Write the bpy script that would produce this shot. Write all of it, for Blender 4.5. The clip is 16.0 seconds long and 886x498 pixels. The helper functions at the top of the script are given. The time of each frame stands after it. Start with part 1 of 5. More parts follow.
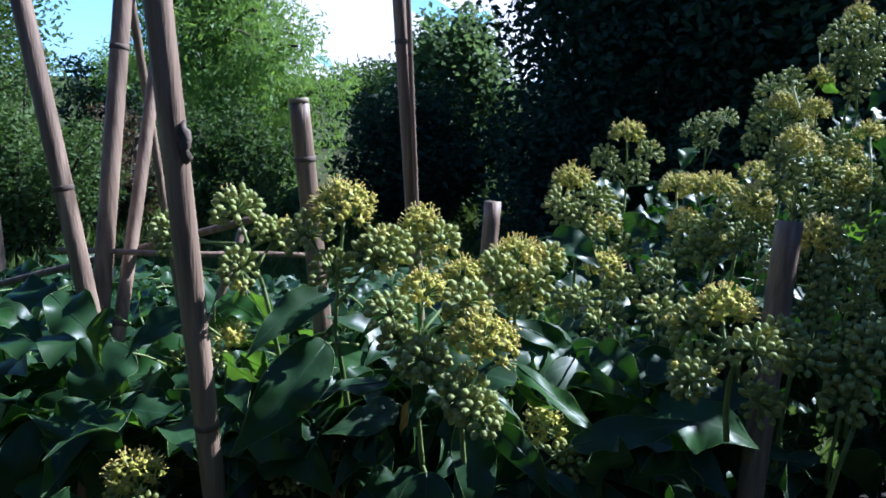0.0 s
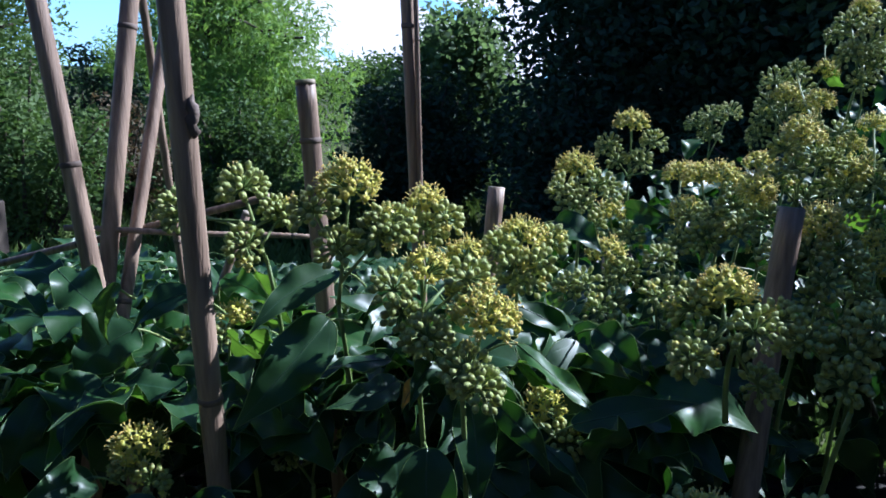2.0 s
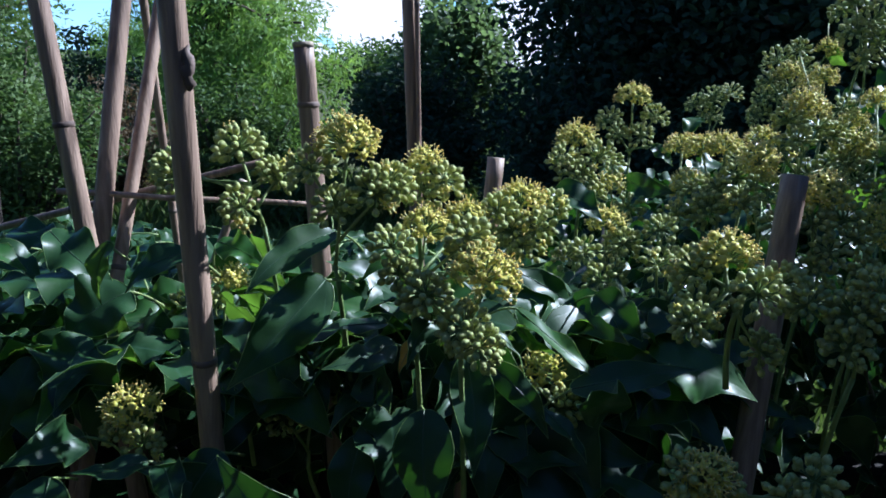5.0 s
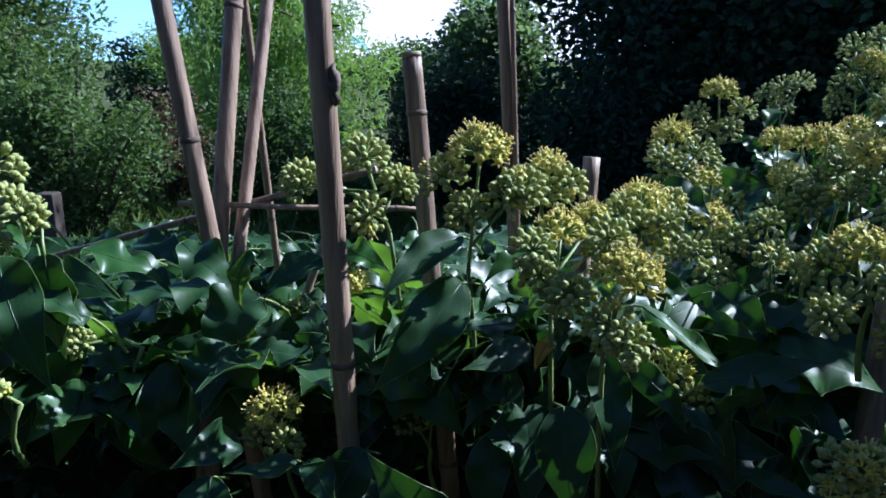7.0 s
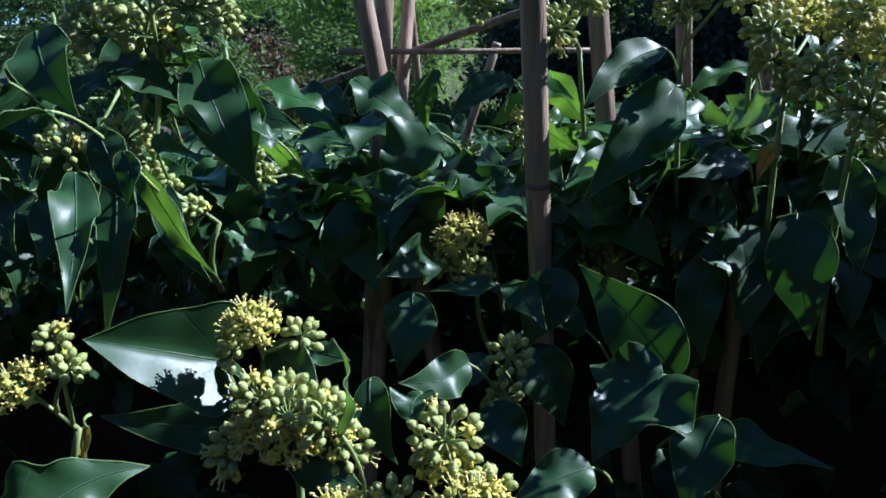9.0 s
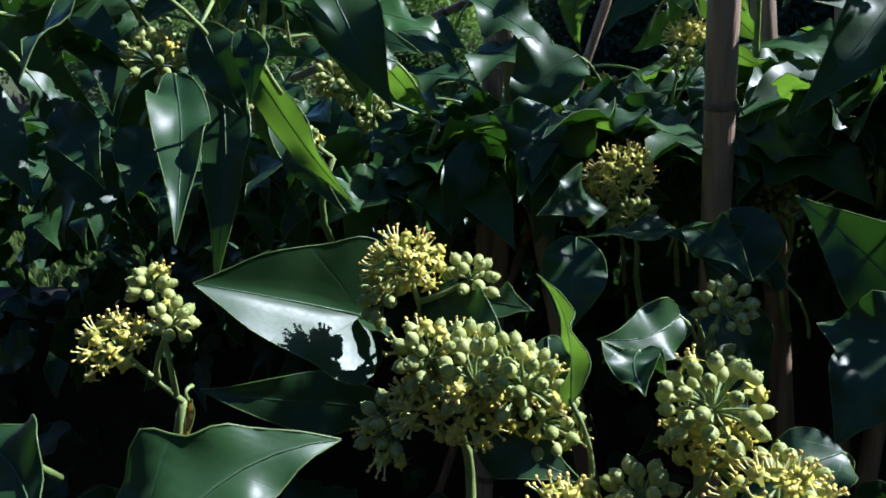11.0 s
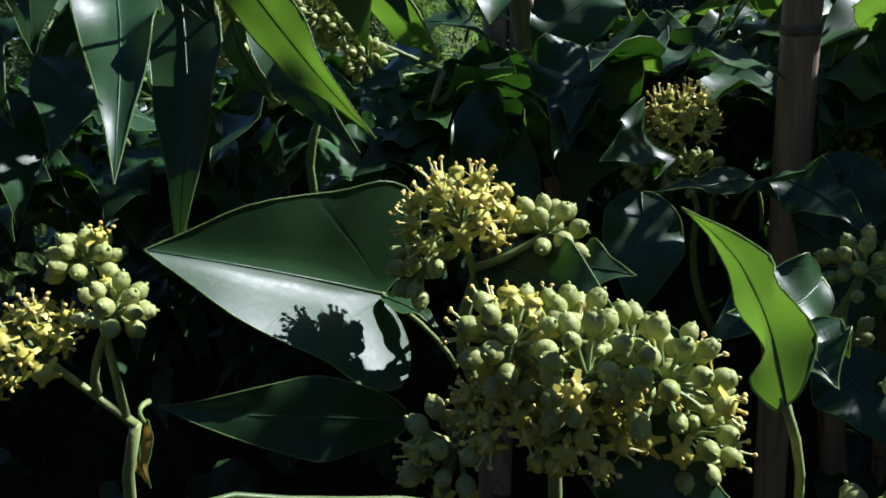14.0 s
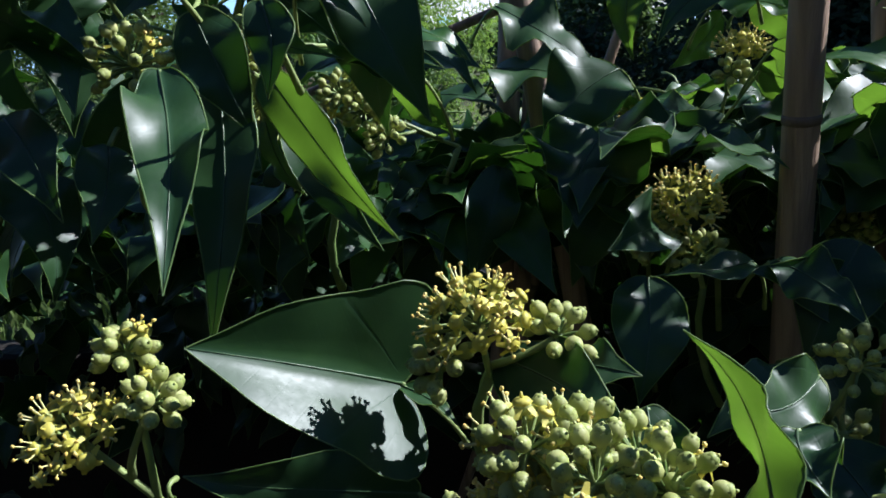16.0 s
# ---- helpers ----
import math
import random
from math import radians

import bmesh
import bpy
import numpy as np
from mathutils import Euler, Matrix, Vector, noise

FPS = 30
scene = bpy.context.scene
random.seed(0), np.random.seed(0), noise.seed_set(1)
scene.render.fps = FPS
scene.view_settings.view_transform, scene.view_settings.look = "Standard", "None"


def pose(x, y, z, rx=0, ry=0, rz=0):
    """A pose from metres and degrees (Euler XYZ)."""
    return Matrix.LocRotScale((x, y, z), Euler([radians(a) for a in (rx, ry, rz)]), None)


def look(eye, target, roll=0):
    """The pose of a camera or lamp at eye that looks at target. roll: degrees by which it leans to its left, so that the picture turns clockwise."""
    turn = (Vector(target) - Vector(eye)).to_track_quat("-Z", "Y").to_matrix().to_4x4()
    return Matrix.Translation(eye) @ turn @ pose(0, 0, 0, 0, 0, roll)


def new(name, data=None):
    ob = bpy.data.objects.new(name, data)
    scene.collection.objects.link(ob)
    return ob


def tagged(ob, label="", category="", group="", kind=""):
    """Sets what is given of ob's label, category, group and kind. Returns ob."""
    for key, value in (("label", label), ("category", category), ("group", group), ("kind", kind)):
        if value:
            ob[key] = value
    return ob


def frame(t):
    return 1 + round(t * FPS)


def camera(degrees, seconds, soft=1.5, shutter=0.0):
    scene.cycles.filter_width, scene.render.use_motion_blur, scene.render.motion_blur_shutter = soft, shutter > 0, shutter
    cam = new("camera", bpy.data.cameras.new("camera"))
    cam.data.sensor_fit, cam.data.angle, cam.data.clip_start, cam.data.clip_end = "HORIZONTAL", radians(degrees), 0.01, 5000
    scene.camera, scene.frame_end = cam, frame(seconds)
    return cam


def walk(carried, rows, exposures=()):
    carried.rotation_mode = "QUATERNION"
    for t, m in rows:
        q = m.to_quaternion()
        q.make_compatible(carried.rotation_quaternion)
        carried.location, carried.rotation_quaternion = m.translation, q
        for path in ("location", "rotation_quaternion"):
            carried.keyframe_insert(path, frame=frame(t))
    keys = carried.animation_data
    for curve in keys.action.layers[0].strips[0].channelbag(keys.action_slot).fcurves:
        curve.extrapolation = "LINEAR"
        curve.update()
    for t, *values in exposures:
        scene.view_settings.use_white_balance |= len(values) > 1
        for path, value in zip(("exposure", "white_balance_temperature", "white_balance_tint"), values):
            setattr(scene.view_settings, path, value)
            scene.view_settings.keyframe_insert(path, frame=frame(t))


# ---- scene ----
cam = camera(60.9, 16.0, soft=1.7)
PATH = [
    (0, (-0.002, -0.013, 1.317), (0.027, 1.937, 0.877), 0.8),
    (0.5, (-0.007, -0.014, 1.318), (0.006, 1.937, 0.879), 0.6),
    (1, (-0.006, -0.015, 1.316), (0.001, 1.936, 0.876), 0.8),
    (1.5, (-0.003, -0.016, 1.311), (0.012, 1.934, 0.866), 1.1),
    (2, (-0.003, -0.019, 1.308), (0.021, 1.929, 0.855), 1.6),
    (2.5, (-0.004, -0.017, 1.299), (0.036, 1.928, 0.834), 2.2),
    (3, (-0.005, -0.015, 1.294), (0.061, 1.928, 0.823), 2.9),
    (3.5, (-0.001, -0.018, 1.291), (0.071, 1.923, 0.816), 3.1),
    (3.7, (-0.001, -0.02, 1.29), (0.065, 1.922, 0.813), 3.1),
    (5.8, (-0.013, -0.014, 1.289), (-0.002, 1.927, 0.807), 1.6),
    (6, (-0.018, -0.015, 1.291), (-0.011, 1.925, 0.805), 1.3),
    (6.5, (-0.045, -0.02, 1.3), (-0.066, 1.921, 0.819), 0.6),
    (7, (-0.063, -0.03, 1.295), (-0.127, 1.908, 0.806), -0.0),
    (7.5, (-0.076, -0.045, 1.276), (-0.183, 1.883, 0.756), -1.0),
    (8, (-0.1, -0.052, 1.245), (-0.285, 1.856, 0.675), -1.8),
    (8.5, (-0.122, -0.034, 1.229), (-0.36, 1.865, 0.65), -2.5),
    (9, (-0.135, -0.029, 1.211), (-0.426, 1.848, 0.586), -2.9),
    (9.5, (-0.152, -0.03, 1.203), (-0.49, 1.837, 0.572), -2.9),
    (10, (-0.169, -0.022, 1.191), (-0.559, 1.834, 0.558), -3.4),
    (10.2, (-0.176, -0.009, 1.186), (-0.567, 1.845, 0.546), -4.0),
    (12.3, (-0.232, 0.073, 1.137), (-0.64, 1.94, 0.548), -4.9),
    (12.5, (-0.232, 0.08, 1.137), (-0.628, 1.954, 0.562), -5.0),
    (13, (-0.234, 0.083, 1.134), (-0.591, 1.968, 0.572), -4.6),
    (13.5, (-0.242, 0.097, 1.124), (-0.531, 1.987, 0.537), -4.4),
    (14, (-0.247, 0.096, 1.125), (-0.549, 1.969, 0.494), -5.5),
    (14.5, (-0.242, 0.094, 1.136), (-0.544, 1.982, 0.55), -5.7),
    (15, (-0.242, 0.088, 1.144), (-0.539, 1.984, 0.583), -4.8),
    (15.5, (-0.243, 0.086, 1.144), (-0.547, 1.984, 0.592), -4.8),
    (16, (-0.247, 0.088, 1.145), (-0.567, 1.988, 0.609), -4.7),
]
walk(cam, [(t, look(eye, target, roll)) for t, eye, target, roll in PATH], exposures=[(0.0, 1.06, 5080, 14), (7.0, 1.08, 5050, 14), (10.0, 1.2, 5200, 14), (12.4, 0.96, 5700, 14), (16.0, 0.93, 5680, 14)])

# ---- world and sun ----
SUN_AZ, SUN_EL = 66.0, 40.0          # degrees to the right of straight ahead, and above the horizon
world = bpy.data.worlds.new("sky")
scene.world = world
world.use_nodes = True
wn = world.node_tree
sky = wn.nodes.new("ShaderNodeTexSky")
sky.sky_type, sky.sun_disc = "NISHITA", False
sky.sun_elevation, sky.sun_rotation = radians(SUN_EL), radians(SUN_AZ)
sky.altitude, sky.air_density, sky.dust_density, sky.ozone_density = 1200, 0.8, 0.1, 4.0
wn.links.new(sky.outputs[0], wn.nodes["Background"].inputs[0])
wn.nodes["Background"].inputs[1].default_value = 0.06
to_sun = Vector((math.sin(radians(SUN_AZ)) * math.cos(radians(SUN_EL)), math.cos(radians(SUN_AZ)) * math.cos(radians(SUN_EL)), math.sin(radians(SUN_EL))))
sun = new("sun", bpy.data.lights.new("sun", "SUN"))
sun.data.energy, sun.data.angle, sun.data.color = 5.3, radians(0.55), (1.0, 0.97, 0.92)
sun.matrix_world = look(to_sun * 30, (0, 0, 0))


# ---- materials ----
def material(name):
    m = bpy.data.materials.new(name)
    m.use_nodes = True
    m.node_tree.nodes.clear()
    return m, m.node_tree.nodes, m.node_tree.links


def ramp(ns, stops):
    n = ns.new("ShaderNodeValToRGB")
    while len(n.color_ramp.elements) < len(stops):
        n.color_ramp.elements.new(0.5)
    for e, (p, c) in zip(n.color_ramp.elements, stops):
        e.position, e.color = p, (*c, 1)
    return n


def surface(name, dark, light, scale=60.0, fine=400.0, rough=(0.45, 0.7), bump=0.25, spec=0.4, lit=None, lit_amount=0.0, metre=0.001, vary=0.25, stretch=1.0):
    """A two-scale mottled surface; with lit, part of the light passes through in that colour."""
    m, ns, ln = material(name)
    out = ns.new("ShaderNodeOutputMaterial")
    co = ns.new("ShaderNodeTexCoord")
    big, small = ns.new("ShaderNodeTexNoise"), ns.new("ShaderNodeTexNoise")
    big.inputs["Scale"].default_value, big.inputs["Detail"].default_value = scale, 4
    small.inputs["Scale"].default_value, small.inputs["Detail"].default_value = fine, 3
    mp = ns.new("ShaderNodeMapping")
    mp.inputs["Scale"].default_value = (1, 1, stretch)
    ln.new(co.outputs["Object"], mp.inputs["Vector"])
    ln.new(mp.outputs[0], big.inputs["Vector"])
    ln.new(mp.outputs[0], small.inputs["Vector"])
    info, geo = ns.new("ShaderNodeObjectInfo"), ns.new("ShaderNodeNewGeometry")
    add = ns.new("ShaderNodeMath")
    add.operation = "ADD"
    ln.new(big.outputs["Fac"], add.inputs[0])
    isl = ns.new("ShaderNodeMath")
    isl.operation, isl.inputs[1].default_value = "MULTIPLY_ADD", vary
    mix0 = ns.new("ShaderNodeMath")
    mix0.operation = "ADD"
    ln.new(info.outputs["Random"], mix0.inputs[0])
    ln.new(geo.outputs["Random Per Island"], mix0.inputs[1])
    ln.new(mix0.outputs[0], isl.inputs[0])
    isl.inputs[2].default_value = -vary
    ln.new(isl.outputs[0], add.inputs[1])
    col = ramp(ns, ((0.3, dark), (0.7, light)))
    ln.new(add.outputs[0], col.inputs[0])
    bs = ns.new("ShaderNodeBsdfPrincipled")
    ln.new(col.outputs[0], bs.inputs["Base Color"])
    mr = ns.new("ShaderNodeMapRange")
    mr.inputs["To Min"].default_value, mr.inputs["To Max"].default_value = rough
    ln.new(small.outputs["Fac"], mr.inputs["Value"])
    ln.new(mr.outputs[0], bs.inputs["Roughness"])
    bs.inputs["Specular IOR Level"].default_value = spec
    bp = ns.new("ShaderNodeBump")
    bp.inputs["Strength"].default_value, bp.inputs["Distance"].default_value = bump, metre
    ln.new(small.outputs["Fac"], bp.inputs["Height"])
    ln.new(bp.outputs[0], bs.inputs["Normal"])
    if lit:
        tr, mx = ns.new("ShaderNodeBsdfTranslucent"), ns.new("ShaderNodeMixShader")
        tr.inputs[0].default_value = (*lit, 1)
        mx.inputs[0].default_value = lit_amount
        ln.new(bs.outputs[0], mx.inputs[1])
        ln.new(tr.outputs[0], mx.inputs[2])
        ln.new(mx.outputs[0], out.inputs[0])
    else:
        ln.new(bs.outputs[0], out.inputs[0])
    return m


def leaf_surface(name, dark, light, vein, through_colour, amount, rough):
    """Waxy ivy leaf: mottled green, paler veins that fan out from the midrib, light shining through."""
    m, ns, ln = material(name)
    out = ns.new("ShaderNodeOutputMaterial")
    uv, co = ns.new("ShaderNodeUVMap"), ns.new("ShaderNodeTexCoord")
    info = ns.new("ShaderNodeObjectInfo")
    geo = ns.new("ShaderNodeNewGeometry")
    sep = ns.new("ShaderNodeSeparateXYZ")
    ln.new(uv.outputs[0], sep.inputs[0])

    def calc(op, a, b=None, c=None):
        n = ns.new("ShaderNodeMath")
        n.operation = op
        for k, v in enumerate((a, b, c)):
            if v is None:
                continue
            if isinstance(v, (int, float)):
                n.inputs[k].default_value = v
            else:
                ln.new(v, n.inputs[k])
        return n.outputs[0]
    across = calc("ABSOLUTE", calc("SUBTRACT", sep.outputs["X"], 0.5))
    noise_big, noise_fine = ns.new("ShaderNodeTexNoise"), ns.new("ShaderNodeTexNoise")
    noise_big.inputs["Scale"].default_value, noise_big.inputs["Detail"].default_value = 45, 4
    noise_fine.inputs["Scale"].default_value, noise_fine.inputs["Detail"].default_value = 420, 3
    ln.new(co.outputs["Object"], noise_big.inputs["Vector"])
    ln.new(co.outputs["Object"], noise_fine.inputs["Vector"])
    # side veins: bands of (along - across) that bend forward
    fan = calc("ARCTAN2", across, calc("ADD", sep.outputs["Y"], 0.02))
    main_veins = calc("MAXIMUM", calc("MULTIPLY", calc("SUBTRACT", 0.03, calc("ABSOLUTE", calc("SUBTRACT", calc("MULTIPLY_ADD", noise_big.outputs["Fac"], 0.1, fan), 0.62))), 34.0), 0.0)
    run = calc("MULTIPLY_ADD", across, -0.9, sep.outputs["Y"])
    run = calc("MULTIPLY_ADD", noise_big.outputs["Fac"], 0.05, run)
    saw = calc("ABSOLUTE", calc("SUBTRACT", calc("FRACT", calc("MULTIPLY", run, 6.5)), 0.5))
    side = calc("SMOOTH_MIN", calc("MULTIPLY", calc("SUBTRACT", 0.035, saw), 26.0), 1.0, 0.2)
    side = calc("MAXIMUM", side, 0.0)
    mid = calc("MAXIMUM", calc("MULTIPLY", calc("SUBTRACT", 0.02, across), 60.0), 0.0)
    veins = calc("MINIMUM", calc("ADD", calc("MULTIPLY_ADD", side, 0.12, calc("MULTIPLY", main_veins, 0.7)), mid), 1.0)
    mott = calc("MULTIPLY_ADD", calc("ADD", info.outputs["Random"], geo.outputs["Random Per Island"]), 0.22, calc("SUBTRACT", noise_big.outputs["Fac"], 0.2))
    col = ramp(ns, ((0.25, dark), (0.75, light)))
    ln.new(mott, col.inputs[0])
    mixc = ns.new("ShaderNodeMixRGB")
    ln.new(calc("MULTIPLY", veins, 0.4), mixc.inputs[0])
    ln.new(col.outputs[0], mixc.inputs[1])
    mixc.inputs[2].default_value = (*vein, 1)
    bs = ns.new("ShaderNodeBsdfPrincipled")
    ln.new(mixc.outputs[0], bs.inputs["Base Color"])
    ln.new(calc("MULTIPLY_ADD", noise_fine.outputs["Fac"], 0.16, rough), bs.inputs["Roughness"])
    bs.inputs["Specular IOR Level"].default_value = 0.36
    bp = ns.new("ShaderNodeBump")
    bp.inputs["Strength"].default_value, bp.inputs["Distance"].default_value = 0.16, 0.0006
    ln.new(calc("ADD", calc("MULTIPLY", veins, -0.7), calc("MULTIPLY", noise_fine.outputs["Fac"], 0.35)), bp.inputs["Height"])
    ln.new(bp.outputs[0], bs.inputs["Normal"])
    tr, mx = ns.new("ShaderNodeBsdfTranslucent"), ns.new("ShaderNodeMixShader")
    trc = ramp(ns, ((0.25, tuple(0.65 * c for c in through_colour)), (0.75, through_colour)))
    ln.new(mott, trc.inputs[0])
    trm = ns.new("ShaderNodeMixRGB")
    ln.new(calc("MULTIPLY", veins, 0.5), trm.inputs[0])
    ln.new(trc.outputs[0], trm.inputs[1])
    trm.inputs[2].default_value = tuple(0.4 * c for c in through_colour) + (1,)
    ln.new(trm.outputs[0], tr.inputs[0])
    mx.inputs[0].default_value = amount
    ln.new(bs.outputs[0], mx.inputs[1])
    ln.new(tr.outputs[0], mx.inputs[2])
    ln.new(mx.outputs[0], out.inputs[0])
    return m


LEAF = leaf_surface("ivy leaf, waxy dark green", (0.010, 0.034, 0.011), (0.026, 0.066, 0.019), (0.04, 0.09, 0.05), (0.11, 0.34, 0.02), 0.09, 0.35)
LEAF_YOUNG = leaf_surface("ivy leaf, younger green", (0.018, 0.060, 0.014), (0.04, 0.11, 0.024), (0.10, 0.17, 0.06), (0.22, 0.44, 0.03), 0.30, 0.30)
LEAF_OLD = leaf_surface("ivy leaf, yellowed", (0.42, 0.22, 0.03), (0.55, 0.34, 0.05), (0.5, 0.4, 0.12), (0.7, 0.40, 0.05), 0.35, 0.40)
RIM = surface("leaf margin, pale", (0.07, 0.13, 0.045), (0.14, 0.21, 0.075), 60, 500, (0.3, 0.45), 0.1, 0.5, (0.45, 0.6, 0.15), 0.35)
STALK = surface("green stalk", (0.12, 0.19, 0.05), (0.24, 0.30, 0.10), 70, 600, (0.4, 0.6), 0.2, 0.4)
VEIN = surface("leaf midrib", (0.03, 0.06, 0.025), (0.06, 0.11, 0.045), 70, 600, (0.3, 0.5), 0.1, 0.4)
# near-black so that the added walls return hardly any light
BLOCKER = surface("near-black, added light-blocking wall", (0.012, 0.010, 0.008), (0.03, 0.025, 0.02), 6, 90, (0.7, 0.9), 0.5, 0.2, metre=0.004)
WOOD = surface("ivy wood, grey brown", (0.06, 0.05, 0.035), (0.15, 0.13, 0.09), 60, 500, (0.6, 0.85), 0.6, 0.3)
BUD = surface("flower bud, pale green", (0.35, 0.40, 0.125), (0.59, 0.61, 0.25), 180, 900, (0.4, 0.6), 0.15, 0.4, (0.58, 0.62, 0.17), 0.42, vary=0.3)
CAP = surface("bud crown, olive", (0.26, 0.31, 0.08), (0.42, 0.45, 0.15), 300, 900, (0.45, 0.6), 0.15, 0.4)
FLOWER = surface("flower disc, yellow green", (0.56, 0.53, 0.08), (0.78, 0.69, 0.14), 200, 900, (0.4, 0.6), 0.2, 0.4, (0.7, 0.62, 0.1), 0.3, vary=0.3)
STAMEN = surface("stamen, cream yellow", (0.68, 0.66, 0.26), (0.84, 0.81, 0.42), 200, 900, (0.5, 0.7), 0.1, 0.3, (0.8, 0.7, 0.3), 0.2)
ANTHER = surface("anther, amber", (0.62, 0.44, 0.09), (0.82, 0.66, 0.22), 200, 900, (0.5, 0.7), 0.1, 0.3)
CANE = surface("weathered bamboo", (0.115, 0.074, 0.050), (0.34, 0.238, 0.168), 170, 700, (0.4, 0.65), 0.6, 0.4, stretch=0.04)
CANE_NODE = surface("bamboo node, dark", (0.09, 0.065, 0.05), (0.2, 0.15, 0.12), 90, 400, (0.6, 0.8), 0.5, 0.3)
CANE_END = surface("bamboo cut end", (0.26, 0.21, 0.15), (0.42, 0.36, 0.27), 90, 500, (0.7, 0.9), 0.5, 0.2)
BARK = surface("bark", (0.05, 0.04, 0.03), (0.13, 0.105, 0.08), 9, 60, (0.8, 0.95), 0.8, 0.2, metre=0.02)
FENCE = surface("weathered fence timber", (0.05, 0.04, 0.032), (0.11, 0.09, 0.07), 8, 90, (0.7, 0.9), 0.5, 0.2, metre=0.004)
WILLOW = surface("willow leaves", (0.055, 0.125, 0.035), (0.20, 0.32, 0.085), 1.5, 30, (0.45, 0.65), 0.0, 0.4, (0.32, 0.50, 0.07), 0.38, vary=0.45)
# the trees' backlit darkness is put into this low leaf colour
DARKLEAF = surface("dark leaves, backlit shade in the colour", (0.014, 0.036, 0.022), (0.038, 0.072, 0.036), 1.5, 30, (0.5, 0.7), 0.0, 0.3, (0.04, 0.09, 0.02), 0.18, vary=0.25)
BUSHLEAF = surface("shrub leaves", (0.03, 0.068, 0.018), (0.09, 0.14, 0.04), 2.0, 30, (0.5, 0.7), 0.0, 0.25, (0.13, 0.22, 0.04), 0.3, vary=0.4)
HAZELLEAF = surface("hazel leaves", (0.05, 0.095, 0.04), (0.14, 0.20, 0.085), 1.5, 30, (0.45, 0.65), 0.0, 0.4, (0.20, 0.30, 0.09), 0.4, vary=0.4)
BROWNLEAF = surface("brown seed heads and dry leaves", (0.06, 0.052, 0.032), (0.13, 0.105, 0.068), 2.0, 30, (0.6, 0.8), 0.0, 0.2, (0.18, 0.12, 0.05), 0.25, vary=0.3)
GRASS = surface("grass blades", (0.05, 0.085, 0.02), (0.13, 0.18, 0.05), 2.0, 30, (0.5, 0.7), 0.0, 0.3, (0.16, 0.24, 0.04), 0.3, vary=0.3)
SOIL = surface("grassy soil", (0.03, 0.035, 0.015), (0.075, 0.085, 0.03), 1.2, 25, (0.85, 0.98), 0.8, 0.2, metre=0.03)


# ---- mesh helpers ----
class Shape:
    """Vertices, faces and texture places gathered for one mesh."""

    def __init__(self):
        self.v, self.f, self.uv, self.mi = [], [], [], []

    def add(self, verts, faces, uvs=None, slot=0):
        k = len(self.v)
        self.v += verts
        self.f += [tuple(i + k for i in f) for f in faces]
        self.uv += uvs if uvs else [(0.5, 0.5)] * len(verts)
        self.mi += [slot] * len(faces)

    def merge(self, other, m, slot=None):
        self.add([m @ Vector(p) for p in other.v], other.f, other.uv)
        for i, s in enumerate(other.mi):
            self.mi[len(self.mi) - len(other.mi) + i] = s if slot is None else slot

    def mesh(self, name, materials, smooth=True):
        me = bpy.data.meshes.new(name)
        me.from_pydata([tuple(p) for p in self.v], [], self.f)
        for m in materials:
            me.materials.append(m)
        lay = me.uv_layers.new(name="UVMap")
        idx = np.empty(len(me.loops), dtype=np.int32)
        me.loops.foreach_get("vertex_index", idx)
        lay.data.foreach_set("uv", np.array(self.uv, dtype=np.float32)[idx].ravel())
        me.polygons.foreach_set("material_index", self.mi)
        if smooth:
            me.polygons.foreach_set("use_smooth", [True] * len(me.polygons))
        me.update()
        return me


def part(name, shape, mats, parent=None, label="", smooth=True, place=None):
    me = shape if isinstance(shape, bpy.types.Mesh) else shape.mesh(name, mats if isinstance(mats, (list, tuple)) else [mats], smooth)
    ob = new(name, me)
    if parent is not None:
        ob.parent = parent
    if place is not None:
        ob.matrix_basis = place
    if label:
        ob["label"] = label
    return ob


def empty(name, at, label, category, group="", kind=""):
    e = new(name)
    e.empty_display_size = 0.02
    e.matrix_basis = at if isinstance(at, Matrix) else Matrix.Translation(at)
    return tagged(e, label, category, group, kind)


def frame_of(d):
    d = d.normalized()
    s = d.cross(Vector((0, 0, 1)) if abs(d.z) < 0.95 else Vector((1, 0, 0))).normalized()
    return s, d.cross(s).normalized()


def tube(shape, pts, radii, sides=6, slot=0, caps=True):
    pts = [Vector(p) for p in pts]
    verts, faces = [], []
    s = None
    for i, p in enumerate(pts):
        d = (pts[min(i + 1, len(pts) - 1)] - pts[max(i - 1, 0)]).normalized()
        if s is None:
            s, u = frame_of(d)
        else:
            s = (s - d * s.dot(d)).normalized()
            u = d.cross(s)
        r = radii[i] if isinstance(radii, (list, tuple)) else radii
        for k in range(sides):
            a = 2 * math.pi * k / sides
            verts.append(p + (s * math.cos(a) + u * math.sin(a)) * r)
    for i in range(len(pts) - 1):
        for k in range(sides):
            a, b = i * sides + k, i * sides + (k + 1) % sides
            faces.append((a, b, b + sides, a + sides))
    if caps:
        faces.append(tuple(range(sides - 1, -1, -1)))
        n = (len(pts) - 1) * sides
        faces.append(tuple(range(n, n + sides)))
    shape.add(verts, faces, None, slot)


def bend(a, b, sag, n=6, side=Vector((0, 0, 1))):
    a, b = Vector(a), Vector(b)
    return [a.lerp(b, i / (n - 1)) + side * (sag * 4 * (i / (n - 1)) * (1 - i / (n - 1))) for i in range(n)]


